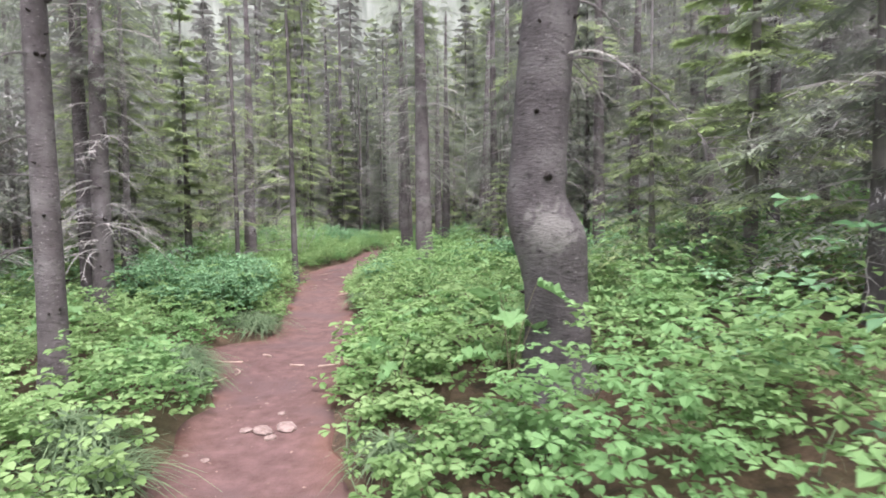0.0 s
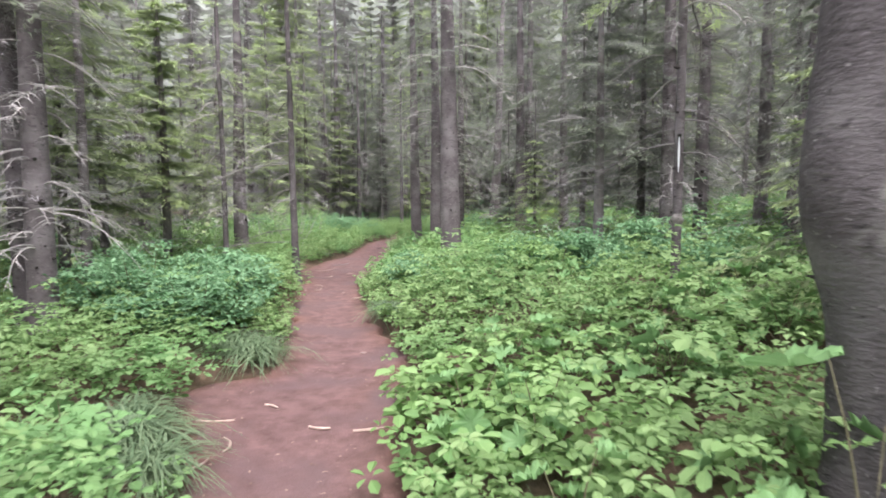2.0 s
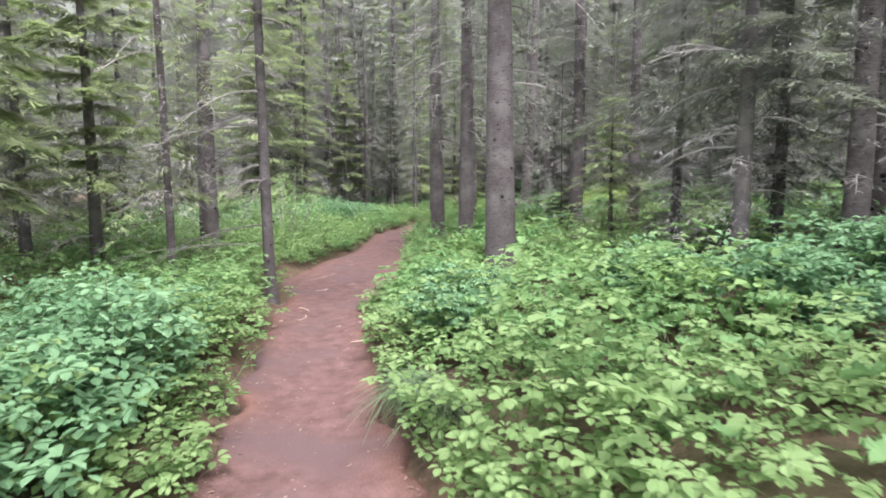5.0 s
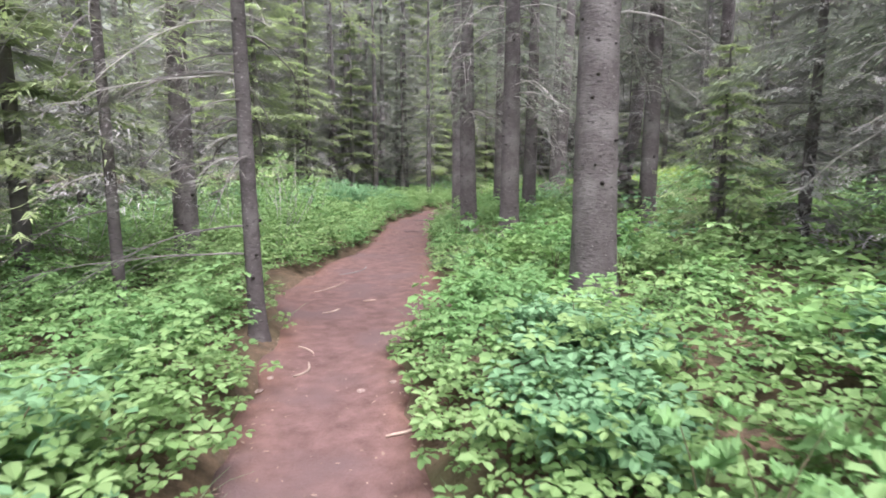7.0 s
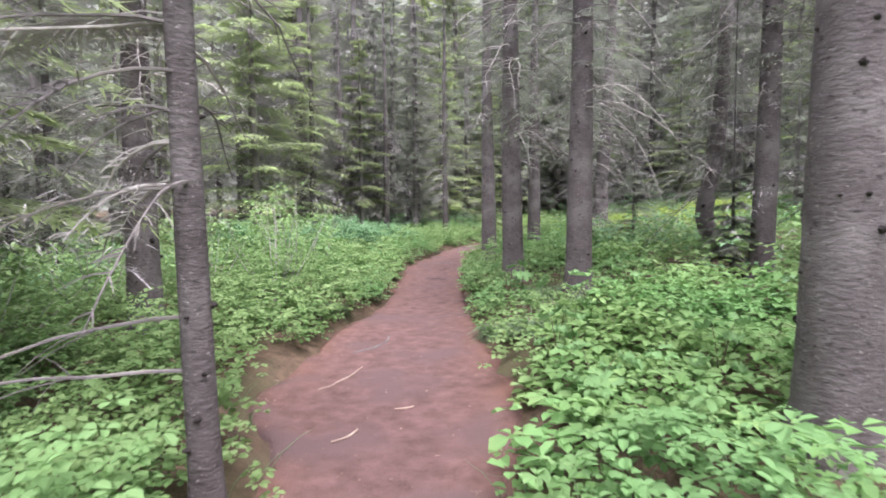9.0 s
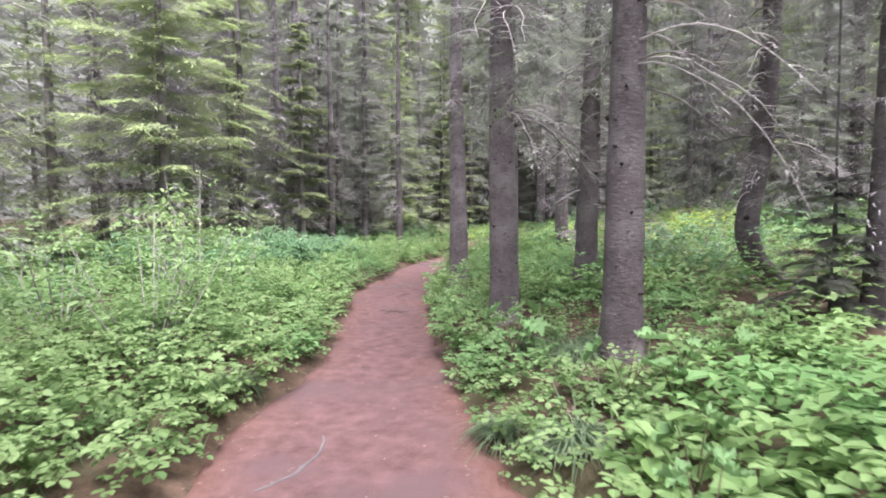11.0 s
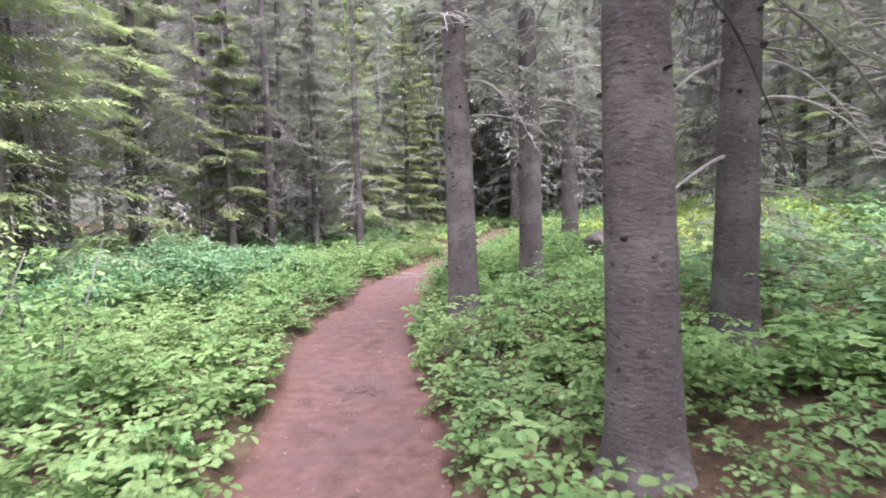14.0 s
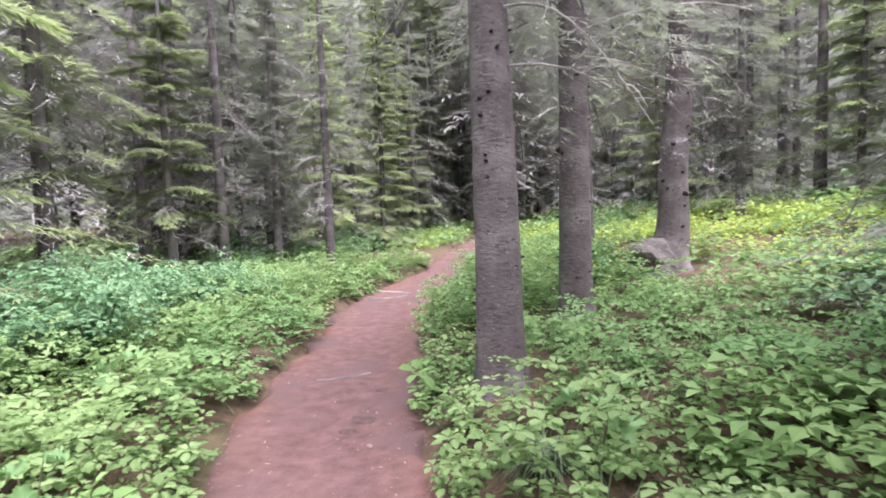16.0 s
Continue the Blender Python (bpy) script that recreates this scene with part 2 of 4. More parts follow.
tagged(new("trail", trail_mesh), "trodden reddish-brown dirt footpath with small debris", "trail", kind="structure")

ba = np.radians(np.arange(-8, 189, 1.5))
far_r = 100 + 6 * np.sin(ba * 7)
tops = 54 + np.random.default_rng(9).normal(0, 4.5, len(ba))
bx, by = far_r * np.cos(ba), 15 + far_r * np.sin(ba)
v = np.concatenate([np.stack([bx, by, 0 * bx - 1], 1), np.stack([bx * 1.06, by * 1.06, tops], 1)])
i = np.arange(len(ba) - 1)
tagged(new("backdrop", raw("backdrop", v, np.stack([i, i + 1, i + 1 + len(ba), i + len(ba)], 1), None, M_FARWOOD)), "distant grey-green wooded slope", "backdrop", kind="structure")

# ---- leaves ----
DIAMOND = np.array([(0, 0), (0.58, 0.46), (1, 0), (0.58, -0.46)])
OVAL = np.array([(0, 0), (0.36, 0.36), (0.78, 0.42), (1, 0), (0.78, -0.42), (0.36, -0.36)])


def leaves(at, az, pitch, length, width, fold=0.35, droop=0.25, roll=None, simple=False):
    """Folded oval leaves: verts and quads for leaves at the places given."""
    at, az, pitch, length, width = (np.asarray(a, float) for a in (at, az, pitch, length, width))
    k = len(at)
    LEAF = DIAMOND if simple else OVAL
    u, w = LEAF[:, 0][None] * length[:, None], LEAF[:, 1][None] * width[:, None]
    z = np.abs(w) * fold - droop * (LEAF[:, 0] ** 2)[None] * length[:, None]
    if roll is not None:
        c, s = np.cos(roll)[:, None], np.sin(roll)[:, None]
        w, z = w * c - z * s, w * s + z * c
    cp, sp = np.cos(pitch)[:, None], np.sin(pitch)[:, None]
    u, z = u * cp - z * sp, u * sp + z * cp
    ca, sa = np.cos(az)[:, None], np.sin(az)[:, None]
    v = np.stack([u * ca - w * sa, u * sa + w * ca, z], 2) + at[:, None]
    if simple:
        return v.reshape(-1, 3), (np.arange(k) * 4)[:, None] + np.array([[0, 1, 2, 3]])
    b = (np.arange(k) * 6)[:, None]
    return v.reshape(-1, 3), np.concatenate([b + np.array([[0, 1, 2, 3]]), b + np.array([[0, 3, 4, 5]])])


def scatter(rng, x0, x1, y0, y1, per_m2):
    k = int((x1 - x0) * (y1 - y0) * per_m2)
    return rng.uniform(x0, x1, k), rng.uniform(y0, y1, k)


def herb_mass(name, rng, x, y, tall, n_leaf, leaf, material, label, spread=0.12, wide=0.8, simple=None, tiers=3):
    """A carpet of small plants: rosettes of leaves in tiers on short stalks; simple: which plants have plainer leaves."""
    k = len(x)
    simple = np.ones(k, bool) if simple is None else simple
    per = max(3, n_leaf // tiers)
    n_leaf = per * tiers
    plant = np.repeat(np.arange(k), n_leaf)
    rosette = np.repeat(np.arange(k * tiers), per)
    level = np.tile(np.repeat(np.linspace(0.4, 1, tiers), per), k)
    bank = 1 + 0.35 * ((x > right_of(y)) & (y < 11) & (off_trail(x, y) > 0.5))
    hgt = tall * bank * rng.uniform(0.65, 1.25, k) * (0.95 + 0.4 * ripple(x, y, 2.1, 0.3) + 0.35 * ripple(x, y, 5.3, 1.1))
    stem = rng.normal(0, spread * 0.6, (k * tiers, 2))[rosette]
    az = np.tile(np.arange(n_leaf) * (6.283 / per), k) + rng.uniform(0, 6.28, k * tiers)[rosette] + rng.normal(0, 0.18, k * n_leaf)
    size = leaf * (rng.uniform(0.65, 1.35, k)[plant]) * rng.uniform(0.85, 1.15, k * tiers)[rosette]
    rad = size * 0.28
    px, py = x[plant] + stem[:, 0] + np.cos(az) * rad, y[plant] + stem[:, 1] + np.sin(az) * rad
    lean_to, lean_by = rng.uniform(0, 6.28, k * tiers)[rosette], np.abs(rng.normal(0, 0.3, k * tiers))[rosette]
    lean = lean_by * np.cos(az - lean_to)
    pz = height(x, y)[plant] + np.maximum(hgt[plant] * level + rng.normal(0, 0.03, k * tiers)[rosette] + lean * rad, 0.02)
    ln_ = size * rng.uniform(0.8, 1.2, len(plant))
    width = ln_ * wide * rng.uniform(0.85, 1.15, len(plant))
    pitch, roll = 0.12 + lean + rng.normal(0, 0.13, len(plant)), rng.normal(0, 0.18, len(plant))
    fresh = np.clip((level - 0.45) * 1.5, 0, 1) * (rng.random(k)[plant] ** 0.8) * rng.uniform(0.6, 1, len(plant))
    at = np.stack([px, py, pz], 1)
    made, young = [], []
    for plain in (False, True):
        m = simple[plant] == plain
        if m.any():
            made.append(leaves(at[m], az[m], pitch[m], ln_[m], width[m], roll=roll[m], simple=plain))
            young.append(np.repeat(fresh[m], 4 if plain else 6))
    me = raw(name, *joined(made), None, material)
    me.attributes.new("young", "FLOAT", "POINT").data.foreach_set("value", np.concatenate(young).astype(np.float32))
    return tagged(new(name, me), label, "undergrowth", kind="stuff")


# ---- wood ----


def tube(path, radii, sides=8, rng=None, rough=0.0):
    """Verts and quads of a tapering round limb along a path."""
    path, radii = np.asarray(path, float), np.asarray(radii, float)
    d = np.gradient(path, axis=0)
    d /= np.linalg.norm(d, axis=1)[:, None] + 1e-9
    ref = np.where(np.abs(d[:, 2:3]) > 0.9, np.array([[1.0, 0, 0]]), np.array([[0, 0, 1.0]]))
    a = np.cross(d, ref)
    a /= np.linalg.norm(a, axis=1)[:, None]
    b = np.cross(d, a)
    th = np.arange(sides) * 2 * np.pi / sides
    rr = radii[:, None] * (1 + (rng.normal(0, rough, (len(path), sides)) if rng is not None and rough else 0))
    v = path[:, None] + rr[..., None] * (np.cos(th)[None, :, None] * a[:, None] + np.sin(th)[None, :, None] * b[:, None])
    i = (np.arange(len(path) - 1)[:, None] * sides + np.arange(sides)[None])
    j = (np.arange(len(path) - 1)[:, None] * sides + (np.arange(sides)[None] + 1) % sides)
    return v.reshape(-1, 3), np.stack([i, j, j + sides, i + sides], 2).reshape(-1, 4)


def joined(pieces):
    vs, qs, k = [], [], 0
    for v, q in pieces:
        vs.append(v)
        qs.append(q + k)
        k += len(v)
    return np.concatenate(vs), np.concatenate(qs)


def limb(rng, start, az, rise, length, radius, droop=0.6, twigs=8, kink=0.09, steps=9, sides=5):
    """One dead branch with its side twigs."""
    t = np.linspace(0, 1, steps)
    out = length * t
    z = length * (rise * t - droop * t * t) + np.cumsum(rng.normal(0, 0.25 * kink * length / steps * 2, steps)) * np.minimum(t * 4, 1)
    side = np.cumsum(rng.normal(0, kink * length / steps * 2, steps))
    side -= side[0]
    d, s = np.array([math.cos(az), math.sin(az)]), np.array([-math.sin(az), math.cos(az)])
    p = np.stack([start[0] + d[0] * out + s[0] * side, start[1] + d[1] * out + s[1] * side, start[2] + z], 1)
    feet = []
    pieces = [tube(p, radius * (1 - 0.85 * t) + 0.0015, sides)]
    for _ in range(twigs):
        f = rng.uniform(0.25, 0.98)
        k = min(int(f * (steps - 1)), steps - 2)
        base = p[k] + (p[k + 1] - p[k]) * (f * (steps - 1) - k)
        a2 = az + rng.choice([-1, 1]) * rng.uniform(0.5, 1.2)
        l2 = length * rng.uniform(0.15, 0.42) * (1.15 - f * 0.6)
        u = np.linspace(0, 1, 4)
        q = np.stack([base[0] + math.cos(a2) * l2 * u, base[1] + math.sin(a2) * l2 * u, base[2] + l2 * (rng.uniform(-0.2, 0.25) * u - rng.uniform(0.1, 0.6) * u * u)], 1)[::(1 if sides > 3 else 3)]
        u = u[::(1 if sides > 3 else 3)]
        pieces.append(tube(q, radius * 0.4 * (1 - 0.8 * u) + 0.001, 3))
        feet.append(k * sides)
    v, q = joined(pieces)
    start_at, webs = len(pieces[0][0]), []
    for (tv, _), foot in zip(pieces[1:], feet):
        webs.append((start_at, start_at + 1, foot + 1, foot))
        start_at += len(tv)
    return v, np.concatenate([q, np.array(webs)]) if webs else q


def trunk_mesh(rng, tall, radius, bend=None, sides=24, fine=0.05, lean=(0, 0), burr=0.022, top=0.03, name="trunk", material=None):
    """A trunk with root flare, lumps and branch scars; bend: rows of height, x, y, radius."""
    zs = np.concatenate([np.arange(-0.25, 3.6, fine), np.linspace(3.6, tall, 14)])
    if bend:
        hz, bx, by, br = (np.array(c, float) for c in zip(*bend))
        cx, cy, rr = np.interp(zs, hz, bx), np.interp(zs, hz, by), np.interp(zs, hz, br)
        ker = np.ones(5) / 5
        for c in (cx, cy, rr):
            c[2:-2] = np.convolve(c, ker, "valid")
    else:
        cx, cy = 0.012 * np.sin(zs * 0.9 + rng.uniform(0, 6)), 0.012 * np.cos(zs * 0.8 + rng.uniform(0, 6))
        rr = radius * (1 - (1 - top / radius) * np.clip(zs / tall, 0, 1) ** 1.1)
    cx, cy = cx + lean[0] * zs, cy + lean[1] * zs
    rr = rr * (1 + 0.38 * np.exp(-np.clip(zs + 0.05, 0, 9) / 0.16))
    th = np.arange(sides) * 2 * np.pi / sides
    wob = 1 + 0.03 * np.sin(th[None] * 3 + zs[:, None] * 0.5 + rng.uniform(0, 6)) + burr * (rng.random((len(zs), sides)) - 0.5)
    wob = wob + 0.16 * np.exp(-np.clip(zs, 0, 9) / 0.15)[:, None] * np.cos(th * 5 + rng.uniform(0, 6))[None]
    for _ in range(int(26 * fine / 0.05)):
        k, a = rng.uniform(0.2, 3.4), rng.uniform(0, 6.28)
        da = np.angle(np.exp(1j * (th - a)))
        wob = wob + rng.uniform(0.03, 0.1) * np.exp(-((zs[:, None] - k) / 0.03) ** 2 - (da[None] * radius / 0.035) ** 2)
    v = np.stack([cx[:, None] + rr[:, None] * wob * np.cos(th), cy[:, None] + rr[:, None] * wob * np.sin(th), np.broadcast_to(zs[:, None], wob.shape)], 2).reshape(-1, 3)
    i = np.arange(len(zs) - 1)[:, None] * sides + np.arange(sides)[None]
    j = np.arange(len(zs) - 1)[:, None] * sides + (np.arange(sides)[None] + 1) % sides
    return raw(name, v, np.stack([i, j, j + sides, i + sides], 2).reshape(-1, 4), None, material or M_BARK, True)


def bough(rng, start, az, length, rise=0.05, sag=0.35, sprays=16, width=0.5, blades=7, blade=0.11, slim=0.12):
    """A green bough: side twigs in a herringbone along a sagging axis, each clothed in needle shoots; young growth at the tips."""
    f = np.clip((np.arange(sprays) + rng.uniform(0.1, 0.9, sprays)) / sprays, 0.06, 1)
    side = np.where(np.arange(sprays) % 2, 1, -1)
    twig = length * width * (0.16 + 1.05 * (1 - f) ** 0.8 * np.clip(f * 3.2, 0.25, 1)) * rng.uniform(0.7, 1.2, sprays)
    heading = side * (0.95 - 0.55 * f) + rng.normal(0, 0.12, sprays)
    hang = rng.uniform(0.1, 0.5, sprays)
    sp = np.repeat(np.arange(sprays), blades)
    u = np.tile(np.linspace(0.12, 1.0, blades), sprays) + rng.normal(0, 0.03, sprays * blades)
    along = twig[sp] * u
    bx = f[sp] * length + np.cos(heading[sp]) * along
    by = np.sin(heading[sp]) * along
    bz = length * (rise * f - sag * f * f)[sp] - hang[sp] * along * u + rng.normal(0, 0.006, len(sp))
    flip = np.where(np.arange(len(sp)) % 2, 1, -1)
    dirn = heading[sp] + flip * rng.uniform(0.35, 0.8, len(sp)) * (u < 0.95)
    ln_ = blade * rng.uniform(0.7, 1.3, len(sp)) * (1.15 - 0.4 * u)
    dx, dy = np.cos(dirn), np.sin(dirn)
    tilt = rng.normal(-0.12, 0.18, len(sp)) - 0.3 * hang[sp]
    w = slim * ln_
    p0 = np.stack([bx - dy * w, by + dx * w, bz], 1)
    p1 = np.stack([bx + dy * w, by - dx * w, bz], 1)
    p2 = np.stack([bx + dx * ln_, by + dy * ln_, bz + tilt * ln_], 1)
    v = np.stack([p0, p1, p2], 1).reshape(-1, 3)
    c, s = math.cos(az), math.sin(az)
    v = np.stack([v[:, 0] * c - v[:, 1] * s, v[:, 0] * s + v[:, 1] * c, v[:, 2]], 1) + np.asarray(start)
    young = np.clip((np.maximum(f[sp], 0.35 + 0.65 * u) - 0.66) * 3.0, 0, 1) * rng.uniform(0.3, 1.0, sprays)[sp]
    young = np.stack([young * 0.6, young * 0.6, young], 1).ravel()
    return v, young


def crown_mesh(rng, z0, z1, reach, per_m, material, sprays=16, blades=6, blade=0.11, droop=0.35, round_top=1.0, slim=0.12, step=0.45):
    """Whorls of boughs, shorter towards the top."""
    vs, ys = [], []
    z = z0
    while z < z1:
        up = (z - z0) / (z1 - z0)
        a0 = rng.uniform(0, 6.28)
        k = max(3, int(per_m * 0.45))
        for b in range(k):
            length = reach * (1 - up ** round_top) * rng.uniform(0.55, 1.12) + 0.15
            v, y = bough(rng, (0, 0, z + rng.normal(0, 0.2 * step)), a0 + 6.28 * b / k + rng.normal(0, 0.25), length, 0.08 + 0.3 * up, droop * rng.uniform(0.6, 1.4), max(4, int(sprays * length / reach + 3)), 0.42, blades, blade, slim)
            vs.append(v)
            ys.append(y)
        z += step * rng.uniform(0.75, 1.25)
    v, y = np.concatenate(vs), np.concatenate(ys)
    me = raw("crown", v, None, np.arange(len(v)).reshape(-1, 3), material)
    at = me.attributes.new("young", "FLOAT", "POINT")
    at.data.foreach_set("value", y.astype(np.float32))
    return me


def twig_mesh(rng, z0, z1, reach, per_m, sprays=14, blades=5, blade=0.16):
    """The bare grey twigs on the lower boughs."""
    vs = []
    for _ in range(int((z1 - z0) * per_m)):
        v, _y = bough(rng, (0, 0, rng.uniform(z0, z1)), rng.uniform(0, 6.28), reach * rng.uniform(0.4, 1.1), 0.1, rng.uniform(0.2, 0.7), sprays, 0.45, blades, blade, 0.035)
        vs.append(v)
    v = np.concatenate(vs)
    return raw("brushwood", v, None, np.arange(len(v)).reshape(-1, 3), M_TWIG)


def limbs_mesh(rng, z0, z1, count, radius, length, droop=0.5, twigs=6, name="deadwood"):
    pieces = []
    for _ in range(count):
        z = rng.uniform(z0, z1)
        az = rng.uniform(0, 6.28)
        pieces.append(limb(rng, (math.cos(az) * radius * 0.8, math.sin(az) * radius * 0.8, z), az, rng.uniform(-0.1, 0.3), length * rng.uniform(0.4, 1.2), 0.009 + 0.004 * rng.random(), droop * rng.uniform(0.4, 1.5), twigs, steps=5, sides=3))
    v, q = joined(pieces)
    return raw(name, v, q, None, M_DEAD)


def tree(name, x, y, label, category="tree", turn=0.0, size=1.0, group=""):
    e = new(name)
    e.matrix_basis = pose(x, y, float(height(x, y)), 0, 0, turn) @ Matrix.Scale(size, 4)
    return tagged(e, label, category, group)


# ---- the tall conifers beside the trail ----
BIG_BEND = ((-0.3, 0.03, 0, 0.24), (0.25, 0.02, 0, 0.22), (0.7, 0.0, 0, 0.215), (0.85, -0.015, 0, 0.23), (1.08, -0.055, 0, 0.262), (1.2, -0.1, 0, 0.235), (1.3, -0.14, 0, 0.2), (1.55, -0.12, 0, 0.19), (2.15, -0.08, 0, 0.185), (2.75, -0.02, 0, 0.185), (5, 0.1, 0.05, 0.16), (14, 0.2, 0.1, 0.04))
CURL_BEND = ((-0.3, 0.55, 0, 0.15), (0.1, 0.4, 0, 0.16), (0.22, 0.18, 0, 0.15), (0.4, 0.03, 0, 0.145), (0.7, -0.05, 0, 0.14), (1.1, 0.0, 0, 0.135), (1.6, 0.12, 0, 0.125), (3, 0.2, 0, 0.11), (12, 0.3, 0, 0.03))
BOOT_BEND = ((-0.3, -0.1, 0, 0.3), (0.1, -0.12, 0, 0.3), (0.3, 0.02, 0, 0.22), (0.6, 0.06, 0, 0.19), (1.2, 0.04, 0, 0.17), (2.2, 0.1, 0, 0.16), (4, 0.15, 0, 0.14), (13, 0.3, 0, 0.03))
# x, y, radius, limbs, limb length, lean, bend, label
HEROES = (
    (0.78, 3.85, 0.2, 7, 0.9, (0, 0), BIG_BEND, "thick crooked conifer trunk with a swollen scarred bulge"),
    (-3.2, 4.5, 0.11, 5, 0.7, (0.0, 0), None, "slim straight grey conifer trunk beside the path"),
    (-4.9, 8.0, 0.145, 46, 0.85, (0.01, 0), None, "grey conifer with many bleached dead lower branches"),
    (-5.35, 8.35, 0.12, 36, 0.8, (0.0, 0), None, "grey conifer with many bleached dead lower branches"),
    (-5.9, 10.4, 0.07, 10, 0.7, (0.01, 0), None, "thin dark conifer trunk with dead twigs"),
    (-3.335, 12.52, 0.072, 14, 0.8, (-0.01, 0), None, "slender grey conifer with dead twiggy branches"),
    (-4.85, 13.1, 0.055, 12, 0.8, (0.0, 0), None, "slender grey conifer with dead twiggy branches"),
    (-5.6, 16.2, 0.18, 16, 1.3, (0.01, 0), None, "dark conifer trunk with long dead branches"),
    (-0.41, 12.72, 0.2, 14, 1.0, (-0.015, 0), None, "stout grey-brown conifer trunk flaring at the foot"),
    (-0.68, 16.9, 0.16, 30, 1.2, (0.0, 0), None, "straight grey conifer trunk with branch scars"),
    (-1.25, 18.8, 0.165, 22, 1.2, (-0.012, 0), None, "straight grey conifer trunk with branch scars"),
    (-1.38, 22.4, 0.165, 12, 1.1, (-0.004, 0), None, "straight grey conifer trunk at the path's edge"),
    (0.1, 20.0, 0.15, 16, 0.9, (0.01, 0), None, "grey conifer trunk with hooked dead branches"),
    (-0.2, 23.7, 0.16, 16, 1.2, (0.005, 0), None, "grey conifer trunk with drooping dead branches"),
    (1.7, 25.0, 0.19, 14, 1.2, (0.02, 0), BOOT_BEND, "conifer with a swollen boot-shaped foot"),
    (2.3, 28.5, 0.19, 14, 1.2, (0, 0), None, "dark conifer trunk with drooping dead branches"),
    (2.0, 19.4, 0.14, 18, 1.2, (0, 0), CURL_BEND, "conifer trunk that curls sideways at the foot"),
    (2.75, 17.1, 0.125, 14, 1.2, (0, 0), None, "dark grey conifer trunk with dead branches"),
    (1.55, 16.95, 0.14, 9, 1.2, (0, 0), None, "dark grey conifer trunk with dead branches"),
    (1.45, 7.1, 0.042, 10, 0.6, (0, 0), None, "thin dead conifer with a white scar on its bark"),
    (3.2, 11.5, 0.13, 14, 1.0, (0, 0), None, "dark conifer trunk among the shrubs"),
    (4.3, 12.6, 0.13, 14, 1.0, (0.01, 0), None, "dark conifer trunk among the shrubs"),
    (5.0, 11.0, 0.16, 14, 1.0, (0.1, 0), None, "leaning dark conifer trunk"),
    (-2.4, 31.2, 0.1, 18, 0.8, (0.005, 0), None, "slim conifer trunk with short dead branches"),
    (-6.6, 33.0, 0.16, 18, 1.0, (0.0, 0), None, "slim conifer trunk with dead branches"),
    (-4.6, 31.4, 0.12, 18, 1.0, (0.0, 0), None, "slim conifer trunk with dead branches"),
)
hero_spots = []
for k, (x, y, rad, n_l, l_l, lean, bend, label) in enumerate(HEROES):
    rng = np.random.default_rng(100 + k)
    thick = rad > 0.08
    tall = 8 + 1.5 * rng.random() if thick else 6.0
    e = tree("conifer", x, y, label, group="conifers along the trail")
    big = bend is BIG_BEND
    wood = trunk_mesh(rng, tall, rad, bend, 48 if big else 30 if thick else 16, 0.035 if big else 0.055, lean, material=M_BARK_SCARRED if big else None)
    part("trunk", wood, e)
    if big:
        co = np.empty(len(wood.vertices) * 3, np.float32)
        wood.vertices.foreach_get("co", co)
        co = co.reshape(-1, 3)
        round_scar = 1 - np.hypot((np.arctan2(co[:, 1], co[:, 0] + 0.07) + 1.65) / 0.85, (co[:, 2] - 1.1) / 0.2)
        worn = smooth(round_scar * 1.8 + rng.normal(0, 0.3, len(co))) * 0.6
        wood.attributes.new("young", "FLOAT", "POINT").data.foreach_set("value", worn.astype(np.float32))
    low = 2.1 if rad > 0.155 else 0.9
    left_side = x < (left_of(y) + right_of(y)) / 2
    for _ in range(int(n_l * 1.6)):
        z = rng.uniform(low, min(tall - 2, 5.0))
        az = rng.uniform(0, 6.28)
        if z < 2.7 and (math.cos(az) > -0.2) == left_side and float(off_trail(x, y)) < 2.2:
            az = math.pi - az
        cx = (np.interp(z, [b[0] for b in bend], [b[1] for b in bend]) if bend else 0) + lean[0] * z
        v, q = limb(rng, (cx + math.cos(az) * rad * 0.7, math.sin(az) * rad * 0.7, z), az, rng.uniform(-0.1, 0.35), l_l * rng.uniform(0.3, 1.2), 0.006 + 0.005 * rng.random(), rng.uniform(0.3, 1.0), int(rng.integers(8, 16)))
        part("dead_branch", raw("dead_branch", v, q, None, M_DEAD if rng.random() < (0.95 if x < -4.8 and y < 9 else 0.55) else M_BARK_FAR), e)
    for _ in range(12 if big else 30 if rad > 0.15 else 20 if thick else 10):
        z, az = rng.uniform(0.35, 3.2), rng.uniform(0, 6.28)
        rr = np.interp(z, [b[0] for b in bend], [b[3] for b in bend]) if bend else rad * (1 - 0.9 * (z / tall) ** 1.1)
        cx = (np.interp(z, [b[0] for b in bend], [b[1] for b in bend]) if bend else 0) + lean[0] * z
        d = np.array([math.cos(az), math.sin(az), 0.15])
        c = np.array([cx, 0, z])
        v, q = tube(np.array([c + d * (rr - 0.02), c + d * (rr + 0.006), c + d * (rr + 0.02 + 0.02 * rng.random())]), np.array([0.022, 0.018, 0.007]) * rng.uniform(0.4, 1.0) * (1.8 if rng.random() < 0.25 else 1.0), 6)
        part("branch_stub", raw("branch_stub", v, q, None, M_KNOT), e)
    part("crown", crown_mesh(rng, (2.7 if y > 16 else 3.6) if thick else (1.7 if x < -4 else 3.1), tall + 0.6, 1.3 if thick else 1.2 if x < -4 else 0.9, 9 if thick else 6, M_NEEDLE if thick else M_FIR, 14, 9, 0.14, 0.6, slim=0.075), e)
